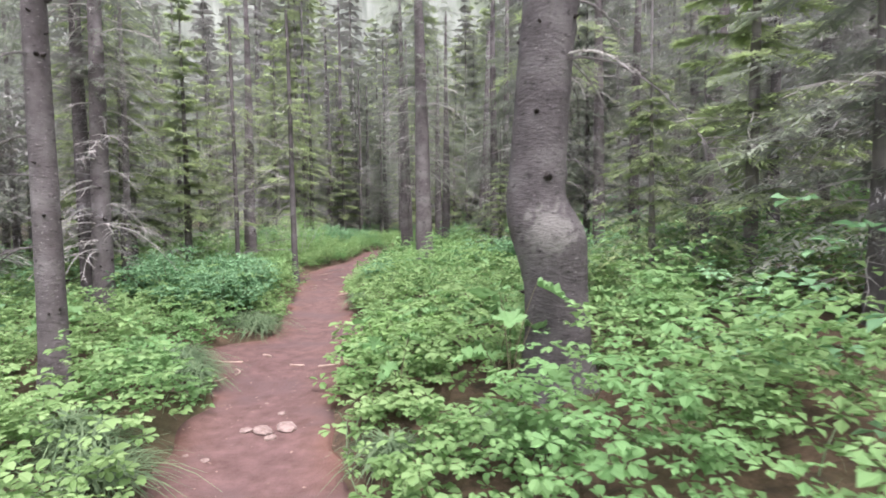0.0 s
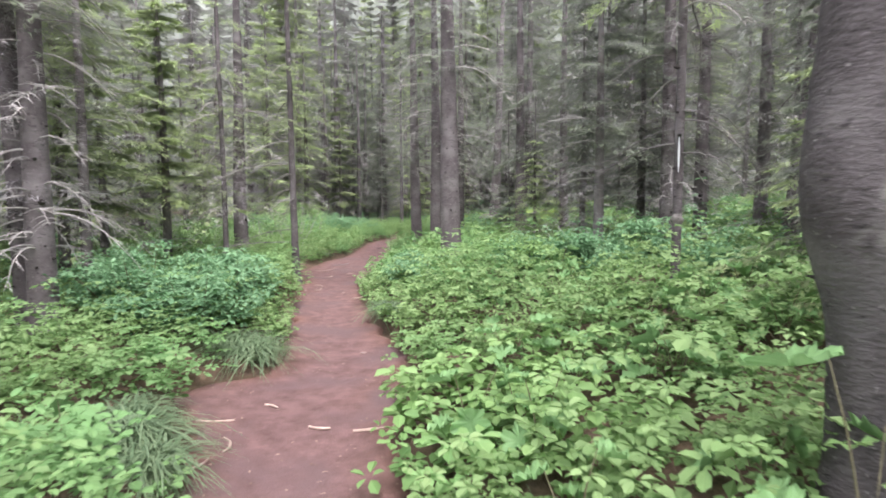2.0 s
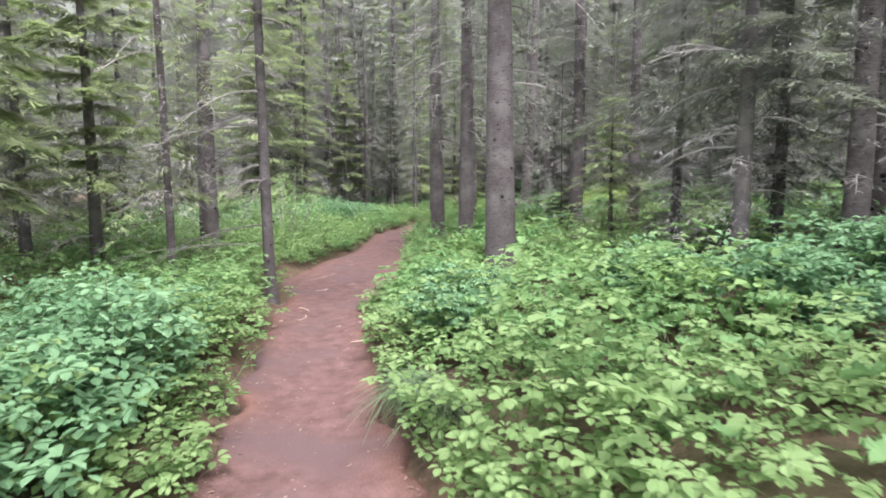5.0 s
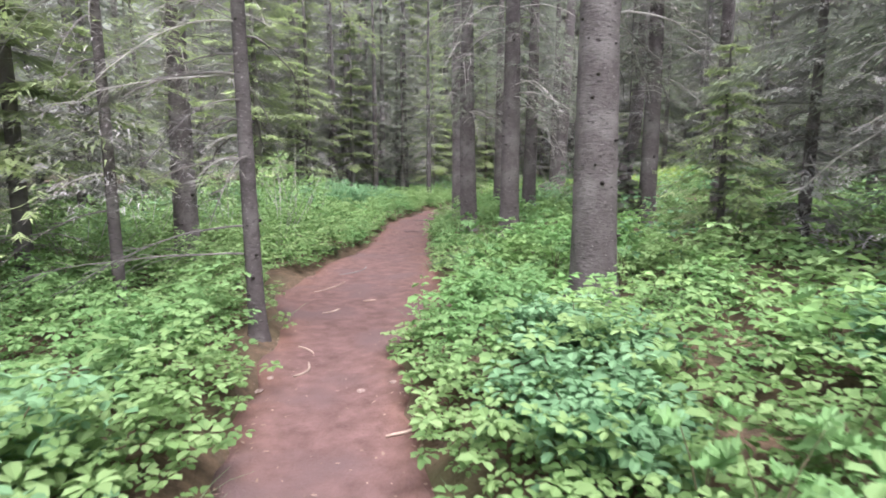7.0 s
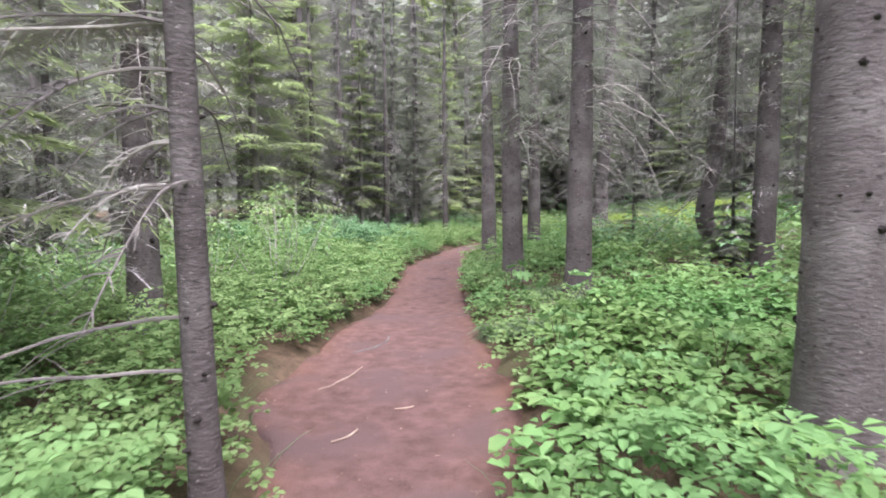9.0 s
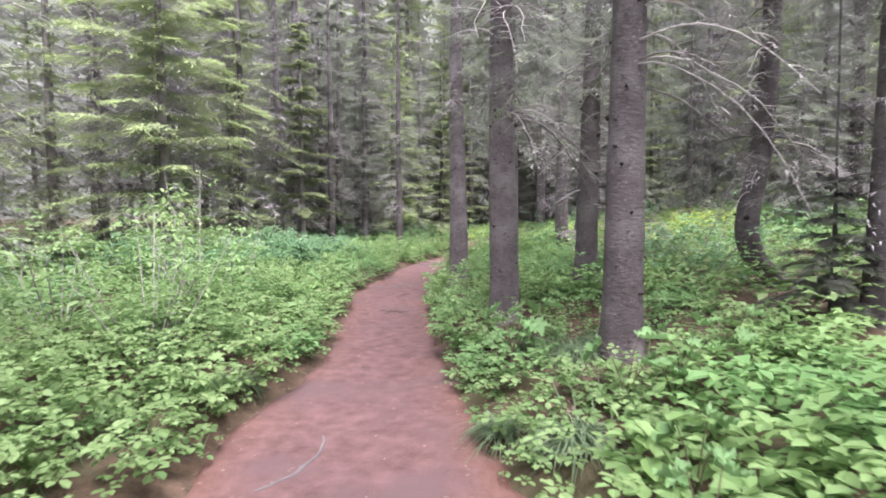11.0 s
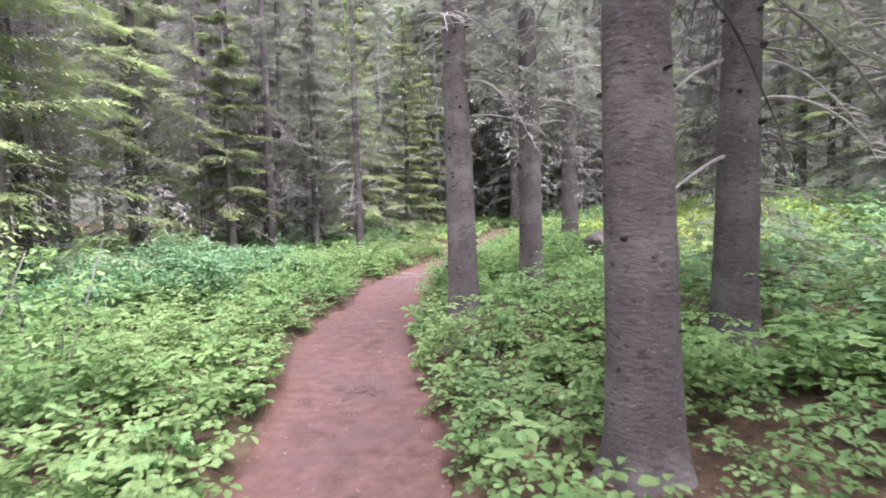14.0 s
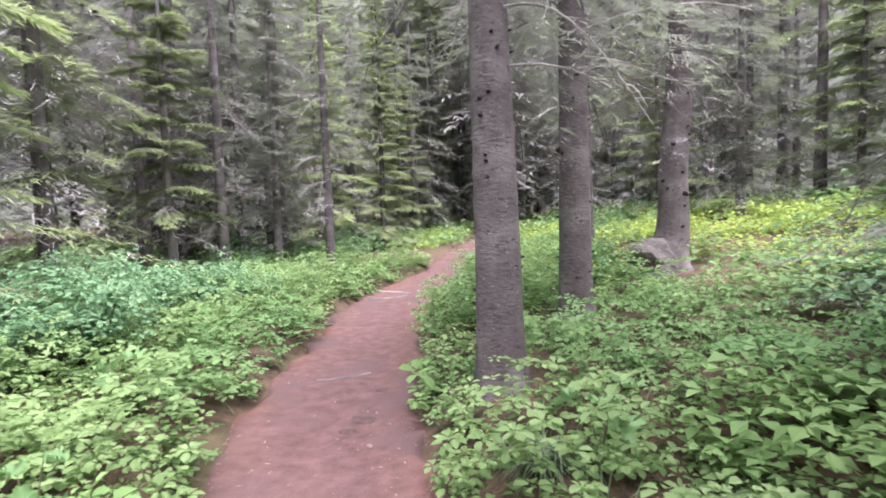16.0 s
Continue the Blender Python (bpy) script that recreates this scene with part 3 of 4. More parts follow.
    if bend is BOOT_BEND:
        bm = bmesh.new()
        bmesh.ops.create_icosphere(bm, subdivisions=3, radius=0.24)
        for p in bm.verts:
            p.co *= 1 + 0.3 * noise.noise(p.co * 7)
            p.co = Vector((p.co.x * 1.15 - 0.3, p.co.y - 0.08, p.co.z * 0.9 + 0.2))
        me = bpy.data.meshes.new("burl")
        bm.to_mesh(me)
        bm.free()
        me.materials.append(M_SCAR)
        part("burl", me, e, "swollen knobbly burl at the trunk's foot")
    if x > 1.5 or y > 23 or x < -4.8:
        tagged(part("brushwood", twig_mesh(rng, 1.1, 4.4, 0.75 if x < -4.8 and y < 9 else 1.15, 13, 14, 6, 0.13), e), kind="stuff")
    hero_spots.append((x, y))


# ---- green spruces and firs near the trail ----
# x, y, height, lowest boughs, reach, needles, dead branches, label
GREEN = (
    (4.1, 7.4, 7.0, 1.3, 1.35, M_FIR, 20, "fir with bright green boughs behind the crooked trunk"),
    (3.9, 5.0, 6.5, 1.0, 1.7, M_NEEDLE, 20, "spruce with drooping grey-green boughs"),
    (2.2, 5.9, 2.4, 0.3, 0.95, M_FIR, 4, "young bright green fir among the herbs"),
    (-6.5, 11.4, 7.0, 1.4, 1.5, M_FIR, 12, "fir with light green layered boughs"),
    (1.5, 14.4, 2.3, 0.4, 0.8, M_FIR, 4, "young bright green fir among the herbs"),
    (2.6, 14.6, 5.5, 0.6, 1.3, M_NEEDLE_GREY, 22, "spruce with low dead grey boughs"),
    (3.4, 13.2, 6.5, 1.0, 1.4, M_NEEDLE, 20, "spruce with drooping boughs over the shrubs"),
    (4.4, 9.4, 4.0, 0.3, 1.3, M_NEEDLE, 14, "dark green spruce with boughs to the ground"),
    (2.1, 11.7, 7.0, 1.9, 1.7, M_NEEDLE, 14, "spruce with pale sweeping boughs over the shrubs"),
    (1.3, 17.2, 1.2, 0.2, 0.4, M_NEEDLE, 0, "small spruce sapling among the herbs"),
    (1.65, 21.95, 1.7, 0.15, 0.95, M_NEEDLE, 6, "young spruce with wide grey-green boughs"),
    (6.9, 25.0, 4.5, 0.6, 1.3, M_NEEDLE, 12, "spruce with drooping grey-green boughs"),
    (6.8, 29.8, 8.0, 0.7, 1.7, M_NEEDLE, 14, "spruce with drooping grey-green boughs"),
    (9.0, 27.0, 8.0, 0.6, 1.7, M_NEEDLE_GREY, 14, "spruce beyond the bright clearing"),
    (7.6, 34.2, 8.0, 0.8, 1.6, M_FIR, 14, "fir beyond the bright clearing"),
    (7.4, 22.0, 6.5, 0.5, 1.5, M_NEEDLE, 12, "spruce with drooping grey-green boughs"),
    (-6.4, 14.0, 7.0, 1.5, 1.3, M_FIR, 12, "fir with light green layered boughs"),
    (-7.4, 12.2, 7.5, 1.5, 1.5, M_FIR, 12, "fir with light green layered boughs"),
    (-8.6, 15.5, 7.5, 1.3, 1.5, M_NEEDLE, 16, "spruce with green boughs above bare twigs"),
    (-6.8, 6.6, 7.0, 1.2, 1.4, M_NEEDLE_GREY, 24, "spruce with grey dead lower twigs"),
    (-7.5, 25.4, 10.0, 1.0, 2.9, M_FIR, 10, "conical fir with light green layered boughs"),
    (-9.6, 20.5, 8.0, 1.2, 1.5, M_NEEDLE, 18, "spruce with green boughs above bare twigs"),
    (-5.4, 30.5, 7.5, 1.6, 1.2, M_FIR, 18, "slim fir with green boughs"),
    (-3.6, 33.0, 8.0, 1.5, 1.2, M_NEEDLE, 20, "slim spruce with green boughs"),
    (-2.3, 35.5, 8.5, 1.0, 1.3, M_FIR, 16, "slim fir with green boughs"),
    (-0.4, 38.5, 9.0, 0.6, 1.5, M_FIR, 10, "fir with pale green layered boughs"),
    (0.9, 43.5, 9.0, 0.4, 1.8, M_FIR, 8, "fir with pale green layered boughs"),
    (3.2, 48.0, 11.0, 0.4, 2.0, M_NEEDLE, 8, "tall spruce at the bend of the path"),
    (5.6, 50.5, 11.0, 0.4, 2.0, M_NEEDLE, 8, "tall spruce at the bend of the path"),
    (8.2, 53.5, 12.0, 0.4, 2.0, M_FIR, 8, "tall fir at the bend of the path"),
    (8.8, 36.0, 8.0, 1.2, 1.6, M_NEEDLE, 14, "spruce beyond the bright clearing"),
    (10.4, 30.0, 8.0, 0.7, 1.5, M_FIR, 14, "fir beyond the bright clearing"),
    (10.3, 24.5, 8.0, 0.6, 1.5, M_NEEDLE, 14, "spruce beyond the bright clearing"),
    (6.4, 18.6, 6.5, 0.8, 1.4, M_NEEDLE_GREY, 20, "spruce with drooping grey-green boughs"),
    (7.6, 40.0, 8.0, 1.2, 1.4, M_NEEDLE_GREY, 18, "spruce beyond the bright clearing"),
)
for k, (x, y, tall, z0, reach, material, dead, label) in enumerate(GREEN):
    rng = np.random.default_rng(200 + k)
    rad = 0.018 + 0.011 * tall
    e = tree("fir" if material is M_FIR else "spruce", x, y, label, group="green conifers near the trail")
    part("trunk", trunk_mesh(rng, tall, rad, None, 12, 0.12, burr=0.05, top=0.01, material=M_BARK_FAR), e)
    layered = material is M_FIR and tall > 3
    part("crown", crown_mesh(rng, z0, tall, reach, 13, material, (int((34 if layered else 28) * reach ** 0.7) if tall > 3 else 20), 8, (0.15 if layered else 0.13) if tall > 3 else 0.09, 0.22 if layered else 0.38, step=(0.44 if layered else 0.36) if tall > 3 else 0.15, slim=0.14 if layered or tall < 3 else 0.11), e)
    if dead:
        tagged(part("deadwood", limbs_mesh(rng, 0.4, max(z0 + 1.2, 1.0), dead, rad, 1.0 if tall > 3 else 0.4, twigs=9), e), kind="stuff")
        if tall > 3 and not layered:
            tagged(part("brushwood", twig_mesh(rng, 0.3, z0 + 1.5, reach * 0.8, 16, 14, 6, 0.13), e), kind="stuff")
    hero_spots.append((x, y))

# ---- the forest behind ----
kinds = []
for k, (tall, z0, reach, dead, material) in enumerate(((9, 1.4, 1.8, 26, M_NEEDLE), (10, 2.0, 1.9, 34, M_NEEDLE_GREY), (8, 0.9, 1.7, 16, M_FIR), (10, 2.6, 1.7, 40, M_NEEDLE_GREY), (6, 0.4, 1.4, 6, M_NEEDLE), (9, 1.1, 1.8, 28, M_NEEDLE_GREY))):
    rng = np.random.default_rng(300 + k)
    rad = 0.05 + 0.009 * tall
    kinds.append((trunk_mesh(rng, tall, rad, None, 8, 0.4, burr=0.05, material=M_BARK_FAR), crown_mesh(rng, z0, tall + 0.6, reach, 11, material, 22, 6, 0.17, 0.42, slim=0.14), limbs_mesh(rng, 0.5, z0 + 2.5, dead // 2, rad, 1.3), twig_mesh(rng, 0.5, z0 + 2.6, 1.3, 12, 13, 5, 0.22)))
far_kinds = []
for k, (tall, z0, reach, material) in enumerate(((17, 0.8, 2.8, M_NEEDLE), (18, 1.6, 2.7, M_NEEDLE_GREY), (16, 0.6, 2.7, M_FIR), (19, 2.4, 2.7, M_NEEDLE_GREY))):
    rng = np.random.default_rng(330 + k)
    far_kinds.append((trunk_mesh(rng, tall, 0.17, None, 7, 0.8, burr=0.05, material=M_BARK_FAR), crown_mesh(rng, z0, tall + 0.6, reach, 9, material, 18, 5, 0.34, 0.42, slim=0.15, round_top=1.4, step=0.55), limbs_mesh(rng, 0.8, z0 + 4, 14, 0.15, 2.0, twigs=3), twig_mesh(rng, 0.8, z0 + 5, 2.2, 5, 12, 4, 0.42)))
rng = np.random.default_rng(7)
spots = list(hero_spots)


def plant_forest(count, x0, x1, y0, y1, near, far, gap, models, size, rule):
    made = 0
    for _ in range(12000):
        if made >= count:
            break
        x, y = rng.uniform(x0, x1), rng.uniform(y0, y1)
        d = float(off_trail(x, y))
        if not near < d < far or not rule(x, y, d) or any((x - a) ** 2 + (y - b) ** 2 < gap * gap for a, b in spots):
            continue
        spots.append((x, y))
        k = int(rng.integers(0, len(models)))
        e = tree("spruce", x, y, "spruce with green boughs above bare grey lower branches", turn=rng.uniform(0, 360), size=rng.uniform(*size) * (1 + 0.5 * float(smooth((y - 20) / 18)) * (models is kinds)), group="forest trees")
        for nm, me in zip(("trunk", "crown", "deadwood", "brushwood"), models[k]):
            o = part(nm, me, e)
            if nm in ("deadwood", "brushwood"):
                tagged(o, kind="stuff")
        made += 1


def clear_of(x, y):
    """Outside the bright clearing and the open shrubby glade."""
    return not (0.5 < x < 10 and 14 < y < 40) and not (-10 < x < 0 and 12 < y < 27)


plant_forest(90, -18, 18, 2, 46, 4.6, 13, 1.5, kinds, (0.8, 1.15), lambda x, y, d: clear_of(x, y) and not (x < 0 and y < 27 and d < 5.5))
plant_forest(88, -40, 46, 6, 80, 10, 60, 2.4, far_kinds, (0.75, 1.1), lambda x, y, d: clear_of(x, y))
plant_forest(48, -16, 26, 46, 76, 1.0, 60, 2.0, far_kinds, (1.2, 1.65), lambda x, y, d: True)
plant_forest(9, -3, 11, 50, 64, 0.8, 60, 1.6, far_kinds, (1.0, 1.2), lambda x, y, d: True)
plant_forest(12, -9, 9, -9, 1.6, 1.8, 12, 1.6, kinds, (0.9, 1.2), lambda x, y, d: abs(x) > 2.4 or y < -2)

# ---- undergrowth ----
rng = np.random.default_rng(21)


def keep(x, y, lo, hi):
    d = off_trail(x, y)
    return (d > lo) & (d <= hi)


# x, y, size of the grass tussocks
TUFTS = ((-2.45, 7.2, 0.56), (-2.68, 7.4, 0.52), (-1.95, 3.0, 0.5), (-2.2, 3.3, 0.45), (-2.5, 3.6, 0.4), (-2.3, 5.0, 0.45), (-2.55, 5.3, 0.45), (-2.75, 5.6, 0.4), (-1.35, 9.25, 0.42), (-1.2, 8.9, 0.35), (-1.0, 17.0, 0.4), (-0.75, 17.3, 0.4),
         (-1.2, 17.5, 0.35), (0.35, 3.3, 0.4), (0.6, 3.1, 0.4), (-0.3, 3.2, 0.35), (-1.6, 20.4, 0.3), (-1.75, 16.2, 0.3), (-3.75, 17.2, 0.3), (-1.5, 21.3, 0.3), (-1.45, 15.6, 0.35))


def clear_trunks(x, y):
    """Few herbs grow right against the feet of the trunks."""
    ok = np.ones(len(x), bool)
    for hx, hy, hr, _n, _l, _le, bend, _t in HEROES:
        room = hr + (0.6 if bend in (BOOT_BEND, CURL_BEND) else 0.14)
        hx = hx + (0.3 if bend is CURL_BEND else 0)
        ok &= (x - hx) ** 2 + (y - hy + room * 0.6) ** 2 > room ** 2
    for tx, ty_, tsize in TUFTS:
        ok &= (x - tx) ** 2 + (y - ty_) ** 2 > (0.55 * tsize) ** 2
    return ok


def patchy(x, y, a, b):
    return ripple(x, y, a, b) + 0.5 * ripple(x, y, a * 2.7, b + 1)


x, y = scatter(rng, -7.5, 4.5, 0.3, 33, 100)
d = off_trail(x, y)
bare = ((x > -1.6) & (x < 0.3) & (y > 16.3) & (y < 18.5)) | ((d < 0.5) & (x < left_of(y)) & (y > 12.6) & (y < 15.6))
k = (d > 0.02) & (d < 2.6) & (rng.random(len(x)) < np.where(bare, 0.42, 0.78 + 0.22 * (patchy(x, y, 1.9, 0.7) > -0.5)))
x, y, d = x[k], y[k], d[k]
k = clear_trunks(x, y)
x, y, d = x[k], y[k], d[k]
left_bank = (x < left_of(y)) & (y > 9)
broad = patchy(x, y, 0.8, 2.2) + 0.7 * ((x > -1) & (y > 11)) - 0.5 * (x < left_of(y)) > 0.75
tall_ones = ~broad & (patchy(x, y, 2.3, 4.1) + 0.7 * left_bank + 0.5 * (y < 9) > 0.1)
low_ones = ~broad & ~tall_ones
plain = d > 1.0
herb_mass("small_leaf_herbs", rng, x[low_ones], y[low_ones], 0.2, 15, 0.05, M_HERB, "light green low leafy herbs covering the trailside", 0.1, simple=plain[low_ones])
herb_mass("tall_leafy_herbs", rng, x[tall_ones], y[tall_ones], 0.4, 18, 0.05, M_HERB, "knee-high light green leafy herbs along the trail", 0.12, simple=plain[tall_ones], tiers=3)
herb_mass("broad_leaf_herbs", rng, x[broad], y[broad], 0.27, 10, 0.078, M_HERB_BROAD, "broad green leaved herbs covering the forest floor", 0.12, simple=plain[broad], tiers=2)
x, y = scatter(rng, -14, 12, -1, 42, 26)
k = keep(x, y, 2.5, 8) & ~((x > 1.5) & (y > 25) & (patchy(x, y, 0.9, 4.0) > -0.25)) & clear_trunks(x, y) & (rng.random(len(x)) < 0.55 + 0.45 * (patchy(x, y, 1.1, 3.0) > -0.3))
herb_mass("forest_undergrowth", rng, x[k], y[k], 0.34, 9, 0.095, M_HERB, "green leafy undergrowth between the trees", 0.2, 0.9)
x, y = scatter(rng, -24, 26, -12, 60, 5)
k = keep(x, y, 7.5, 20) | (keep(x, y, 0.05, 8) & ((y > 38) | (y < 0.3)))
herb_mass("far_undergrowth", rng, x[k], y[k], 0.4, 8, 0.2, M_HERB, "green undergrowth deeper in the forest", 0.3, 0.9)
# Clearing patch: its leaf colour carries the brighter light under the open canopy.
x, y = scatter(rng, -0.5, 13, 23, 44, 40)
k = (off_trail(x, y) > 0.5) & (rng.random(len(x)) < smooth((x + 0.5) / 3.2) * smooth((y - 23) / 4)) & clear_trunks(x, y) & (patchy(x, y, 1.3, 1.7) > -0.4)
herb_mass("yellow_green_undergrowth", rng, x[k], y[k], 0.26, 9, 0.075, M_HERB_YELLOW_LIT, "yellow-green herbs in the open clearing, coloured lighter for the light there", 0.2, 0.9)
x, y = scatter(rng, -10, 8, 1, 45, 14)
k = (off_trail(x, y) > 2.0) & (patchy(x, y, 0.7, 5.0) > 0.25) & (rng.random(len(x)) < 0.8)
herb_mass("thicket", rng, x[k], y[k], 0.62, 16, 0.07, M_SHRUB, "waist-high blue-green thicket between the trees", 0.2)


def shrub(x, y, tall, wide, seed, material=M_SHRUB, label="bushy blue-green leafy shrub beside the trail", leaf=0.058, count=1500, stems=14, stem_radius=0.007, wood=None):
    rng = np.random.default_rng(seed)
    e = tree("shrub", x, y, label, "shrub", group="trailside shrubs")
    pieces, ends = [], []
    for _ in range(stems):
        a, rr = rng.uniform(0, 6.28), wide * math.sqrt(rng.random())
        u = np.linspace(0, 1, 6)
        top = tall * rng.uniform(0.65, 1.1) * (1 - 0.35 * (rr / wide) ** 2)
        p = np.stack([math.cos(a) * rr * u ** 0.8, math.sin(a) * rr * u ** 0.8, -0.05 + top * u], 1)
        pieces.append(tube(p, stem_radius * (1 - 0.75 * u) + 0.001, 5))
        ends.append(p)
    for v, q in pieces:
        part("stem", raw("stem", v, q, None, wood or M_STEM), e)
    ends = np.array(ends)
    k = count // 5
    s = rng.integers(0, stems, k)
    f = 0.3 + 0.7 * np.sqrt(rng.random(k))
    i0 = np.minimum((f * 5).astype(int), 4)
    fr = (f * 5 - i0)[:, None]
    p = ends[s, i0] * (1 - fr) + ends[s, i0 + 1] * fr
    p = p + rng.normal(0, 0.1, (k, 3)) * np.array([1.2, 1.2, 0.5]) * (wide / 0.5) ** 0.5
    p[:, 2] = np.maximum(p[:, 2], 0.04)
    c = np.repeat(np.arange(k), 5)
    az = np.tile(np.arange(5) * 1.2566, k) + rng.uniform(0, 6.28, k)[c] + rng.normal(0, 0.15, k * 5)
    lean = (np.abs(rng.normal(0, 0.4, k))[c]) * np.cos(az - rng.uniform(0, 6.28, k)[c])
    ln_ = leaf * rng.uniform(0.75, 1.3, k)[c] * rng.uniform(0.85, 1.15, k * 5)
    at = p[c] + np.stack([np.cos(az) * ln_ * 0.3, np.sin(az) * ln_ * 0.3, lean * ln_ * 0.3], 1)
    v, q = leaves(at, az, 0.05 + lean + rng.normal(0, 0.15, k * 5), ln_, ln_ * 0.72, roll=rng.normal(0, 0.2, k * 5))
    me = raw("foliage", v, q, None, material)
    fresh = np.clip((p[:, 2] / tall - 0.35) * 1.3, 0, 1) * rng.random(k)
    me.attributes.new("young", "FLOAT", "POINT").data.foreach_set("value", np.repeat(fresh, 30).astype(np.float32))
    part("foliage", me, e)
    return e


for k, (x, y, tall, wide) in enumerate(((-3.2, 7.75, 0.8, 0.65), (-4.0, 8.3, 0.95, 0.75), (-3.1, 8.7, 0.85, 0.55), (-3.6, 9.6, 0.8, 0.65), (-4.7, 9.4, 0.85, 0.65), (-1.1, 10.2, 0.55, 0.38), (-0.9, 11.0, 0.5, 0.45),
                                        (1.2, 9.2, 0.75, 0.6), (2.0, 9.8, 0.8, 0.6), (2.4, 8.4, 0.75, 0.6), (0.6, 10.2, 0.6, 0.5), (-3.9, 27.0, 0.75, 0.7), (-4.6, 26.0, 0.95, 0.8), (-5.4, 25.2, 1.0, 0.85), (-4.1, 28.5, 0.7, 0.7), (-5.6, 27.6, 0.9, 0.8), (-6.3, 24.2, 1.0, 0.9), (-5.5, 23.6, 0.9, 0.8), (-4.7, 24.6, 0.85, 0.75), (-6.9, 23.0, 1.0, 0.9))):
    shrub(x, y, tall, wide, 500 + k, count=int(1200 + 2100 * wide))
shrub(-4.7, 17.9, 1.6, 0.9, 560, M_ALDER, "tall open shrub with pale shiny leaves", 0.065, 520, 11, 0.009, M_DEAD)
for k, (x, y) in enumerate(((-6.8, 17.2), (-7.7, 16.2), (-6.3, 14.8), (-8.2, 18.5), (-7.2, 20.0), (-6.0, 21.5))):
    shrub(x, y, 1.1, 0.9, 570 + k, M_ALDER, "tall open shrub with pale shiny leaves", 0.07, 650, 10, 0.009, M_DEAD)
shrub(-5.9, 18.6, 1.4, 0.8, 561, M_ALDER, "tall open shrub with pale shiny leaves", 0.075, 500, 10, 0.009, M_DEAD)
shrub(-5.0, 20.0, 1.9, 1.15, 562, M_ALDER, "tall open shrub with pale shiny leaves", 0.07, 560, 9, 0.012, M_DEAD)
shrub(-4.8, 21.0, 1.75, 0.6, 563, M_ALDER, "tall open shrub with pale shiny leaves", 0.07, 240, 6, 0.008, M_DEAD)


# ---- grass tussocks ----
def grass_tuft(x, y, size, seed, count=330):
    rng = np.random.default_rng(seed)
    e = tree("grass_tuft", x, y, "arching green grass tussock at the trail's edge", "grass", group="grass tussocks")
    u = np.linspace(0, 1, 5)
    az, ln_, rise = rng.uniform(0, 6.28, count), size * rng.uniform(0.5, 1.2, count), rng.uniform(0.55, 1.2, count)
    out = ln_[:, None] * u[None] * np.cos(rise)[:, None] + 0.25 * ln_[:, None] * u[None] ** 2
    z = ln_[:, None] * (np.sin(rise)[:, None] * u[None] - 0.75 * u[None] ** 2.2) - 0.01
    w = 0.006 * (1 - u[None] ** 2) + 0.0006
    bx, by = rng.normal(0, size * 0.14, count)[:, None], rng.normal(0, size * 0.14, count)[:, None]
    ca, sa = np.cos(az)[:, None], np.sin(az)[:, None]
    a = np.stack([bx + out * ca - w * sa, by + out * sa + w * ca, z], 2)
    b = np.stack([bx + out * ca + w * sa, by + out * sa - w * ca, z], 2)
    v = np.stack([a, b], 2).reshape(-1, 3)
    k = (np.arange(count)[:, None] * 10 + np.arange(4)[None] * 2).ravel()
    tagged(part("grass", raw("grass", v, np.stack([k, k + 1, k + 3, k + 2], 1), None, M_GRASS), e), kind="stuff")


for k, (x, y, size) in enumerate(TUFTS):
    grass_tuft(x, y, size, 700 + k)

rng = np.random.default_rng(61)
gx_, gy_ = scatter(rng, -7, 3.5, 1, 27, 45)
k = keep(gx_, gy_, 0.02, 2.2) & (patchy(gx_, gy_, 1.5, 6.0) > 0.25)
gx_, gy_ = gx_[k], gy_[k]
m = len(gx_)
u = np.linspace(0, 1, 4)
az, ln_, rise = rng.uniform(0, 6.28, m), rng.uniform(0.18, 0.42, m), rng.uniform(0.9, 1.45, m)
out = ln_[:, None] * u[None] * np.cos(rise)[:, None] + 0.2 * ln_[:, None] * u[None] ** 2
gz = height(gx_, gy_)[:, None] + ln_[:, None] * (np.sin(rise)[:, None] * u[None] - 0.3 * u[None] ** 2)
w = 0.004 * (1 - u[None] ** 2) + 0.0005
ca, sa = np.cos(az)[:, None], np.sin(az)[:, None]
a = np.stack([gx_[:, None] + out * ca - w * sa, gy_[:, None] + out * sa + w * ca, gz], 2)
b = np.stack([gx_[:, None] + out * ca + w * sa, gy_[:, None] + out * sa - w * ca, gz], 2)
k = (np.arange(m)[:, None] * 8 + np.arange(3)[None] * 2).ravel()
tagged(new("wild_grass", raw("wild_grass", np.stack([a, b], 2).reshape(-1, 3), np.stack([k, k + 1, k + 3, k + 2], 1), None, M_GRASS)), "thin grass blades among the trailside herbs", "grass", kind="stuff")

# ---- large lobed leaves ----
def lobed_outline(teeth=5):
    """A maple-like outline: five pointed lobes with toothed margins, stalk at the origin."""
    out = [(0.0, 0.0)]
    tips = [(-125, 0.5), (-62, 0.72), (0, 0.8), (62, 0.72), (125, 0.5)]
    for i, (deg, far) in enumerate(tips):
        for j in range(-teeth, teeth + 1):
            a = radians(deg + j * 30 / teeth)
            rr = far * (1 - 0.42 * (abs(j) / teeth) ** 1.2) * (1 + (0.05 if j % 2 else -0.02))
            out.append((0.34 + rr * math.cos(a), rr * math.sin(a)))
    return out


LOBES = lobed_outline()


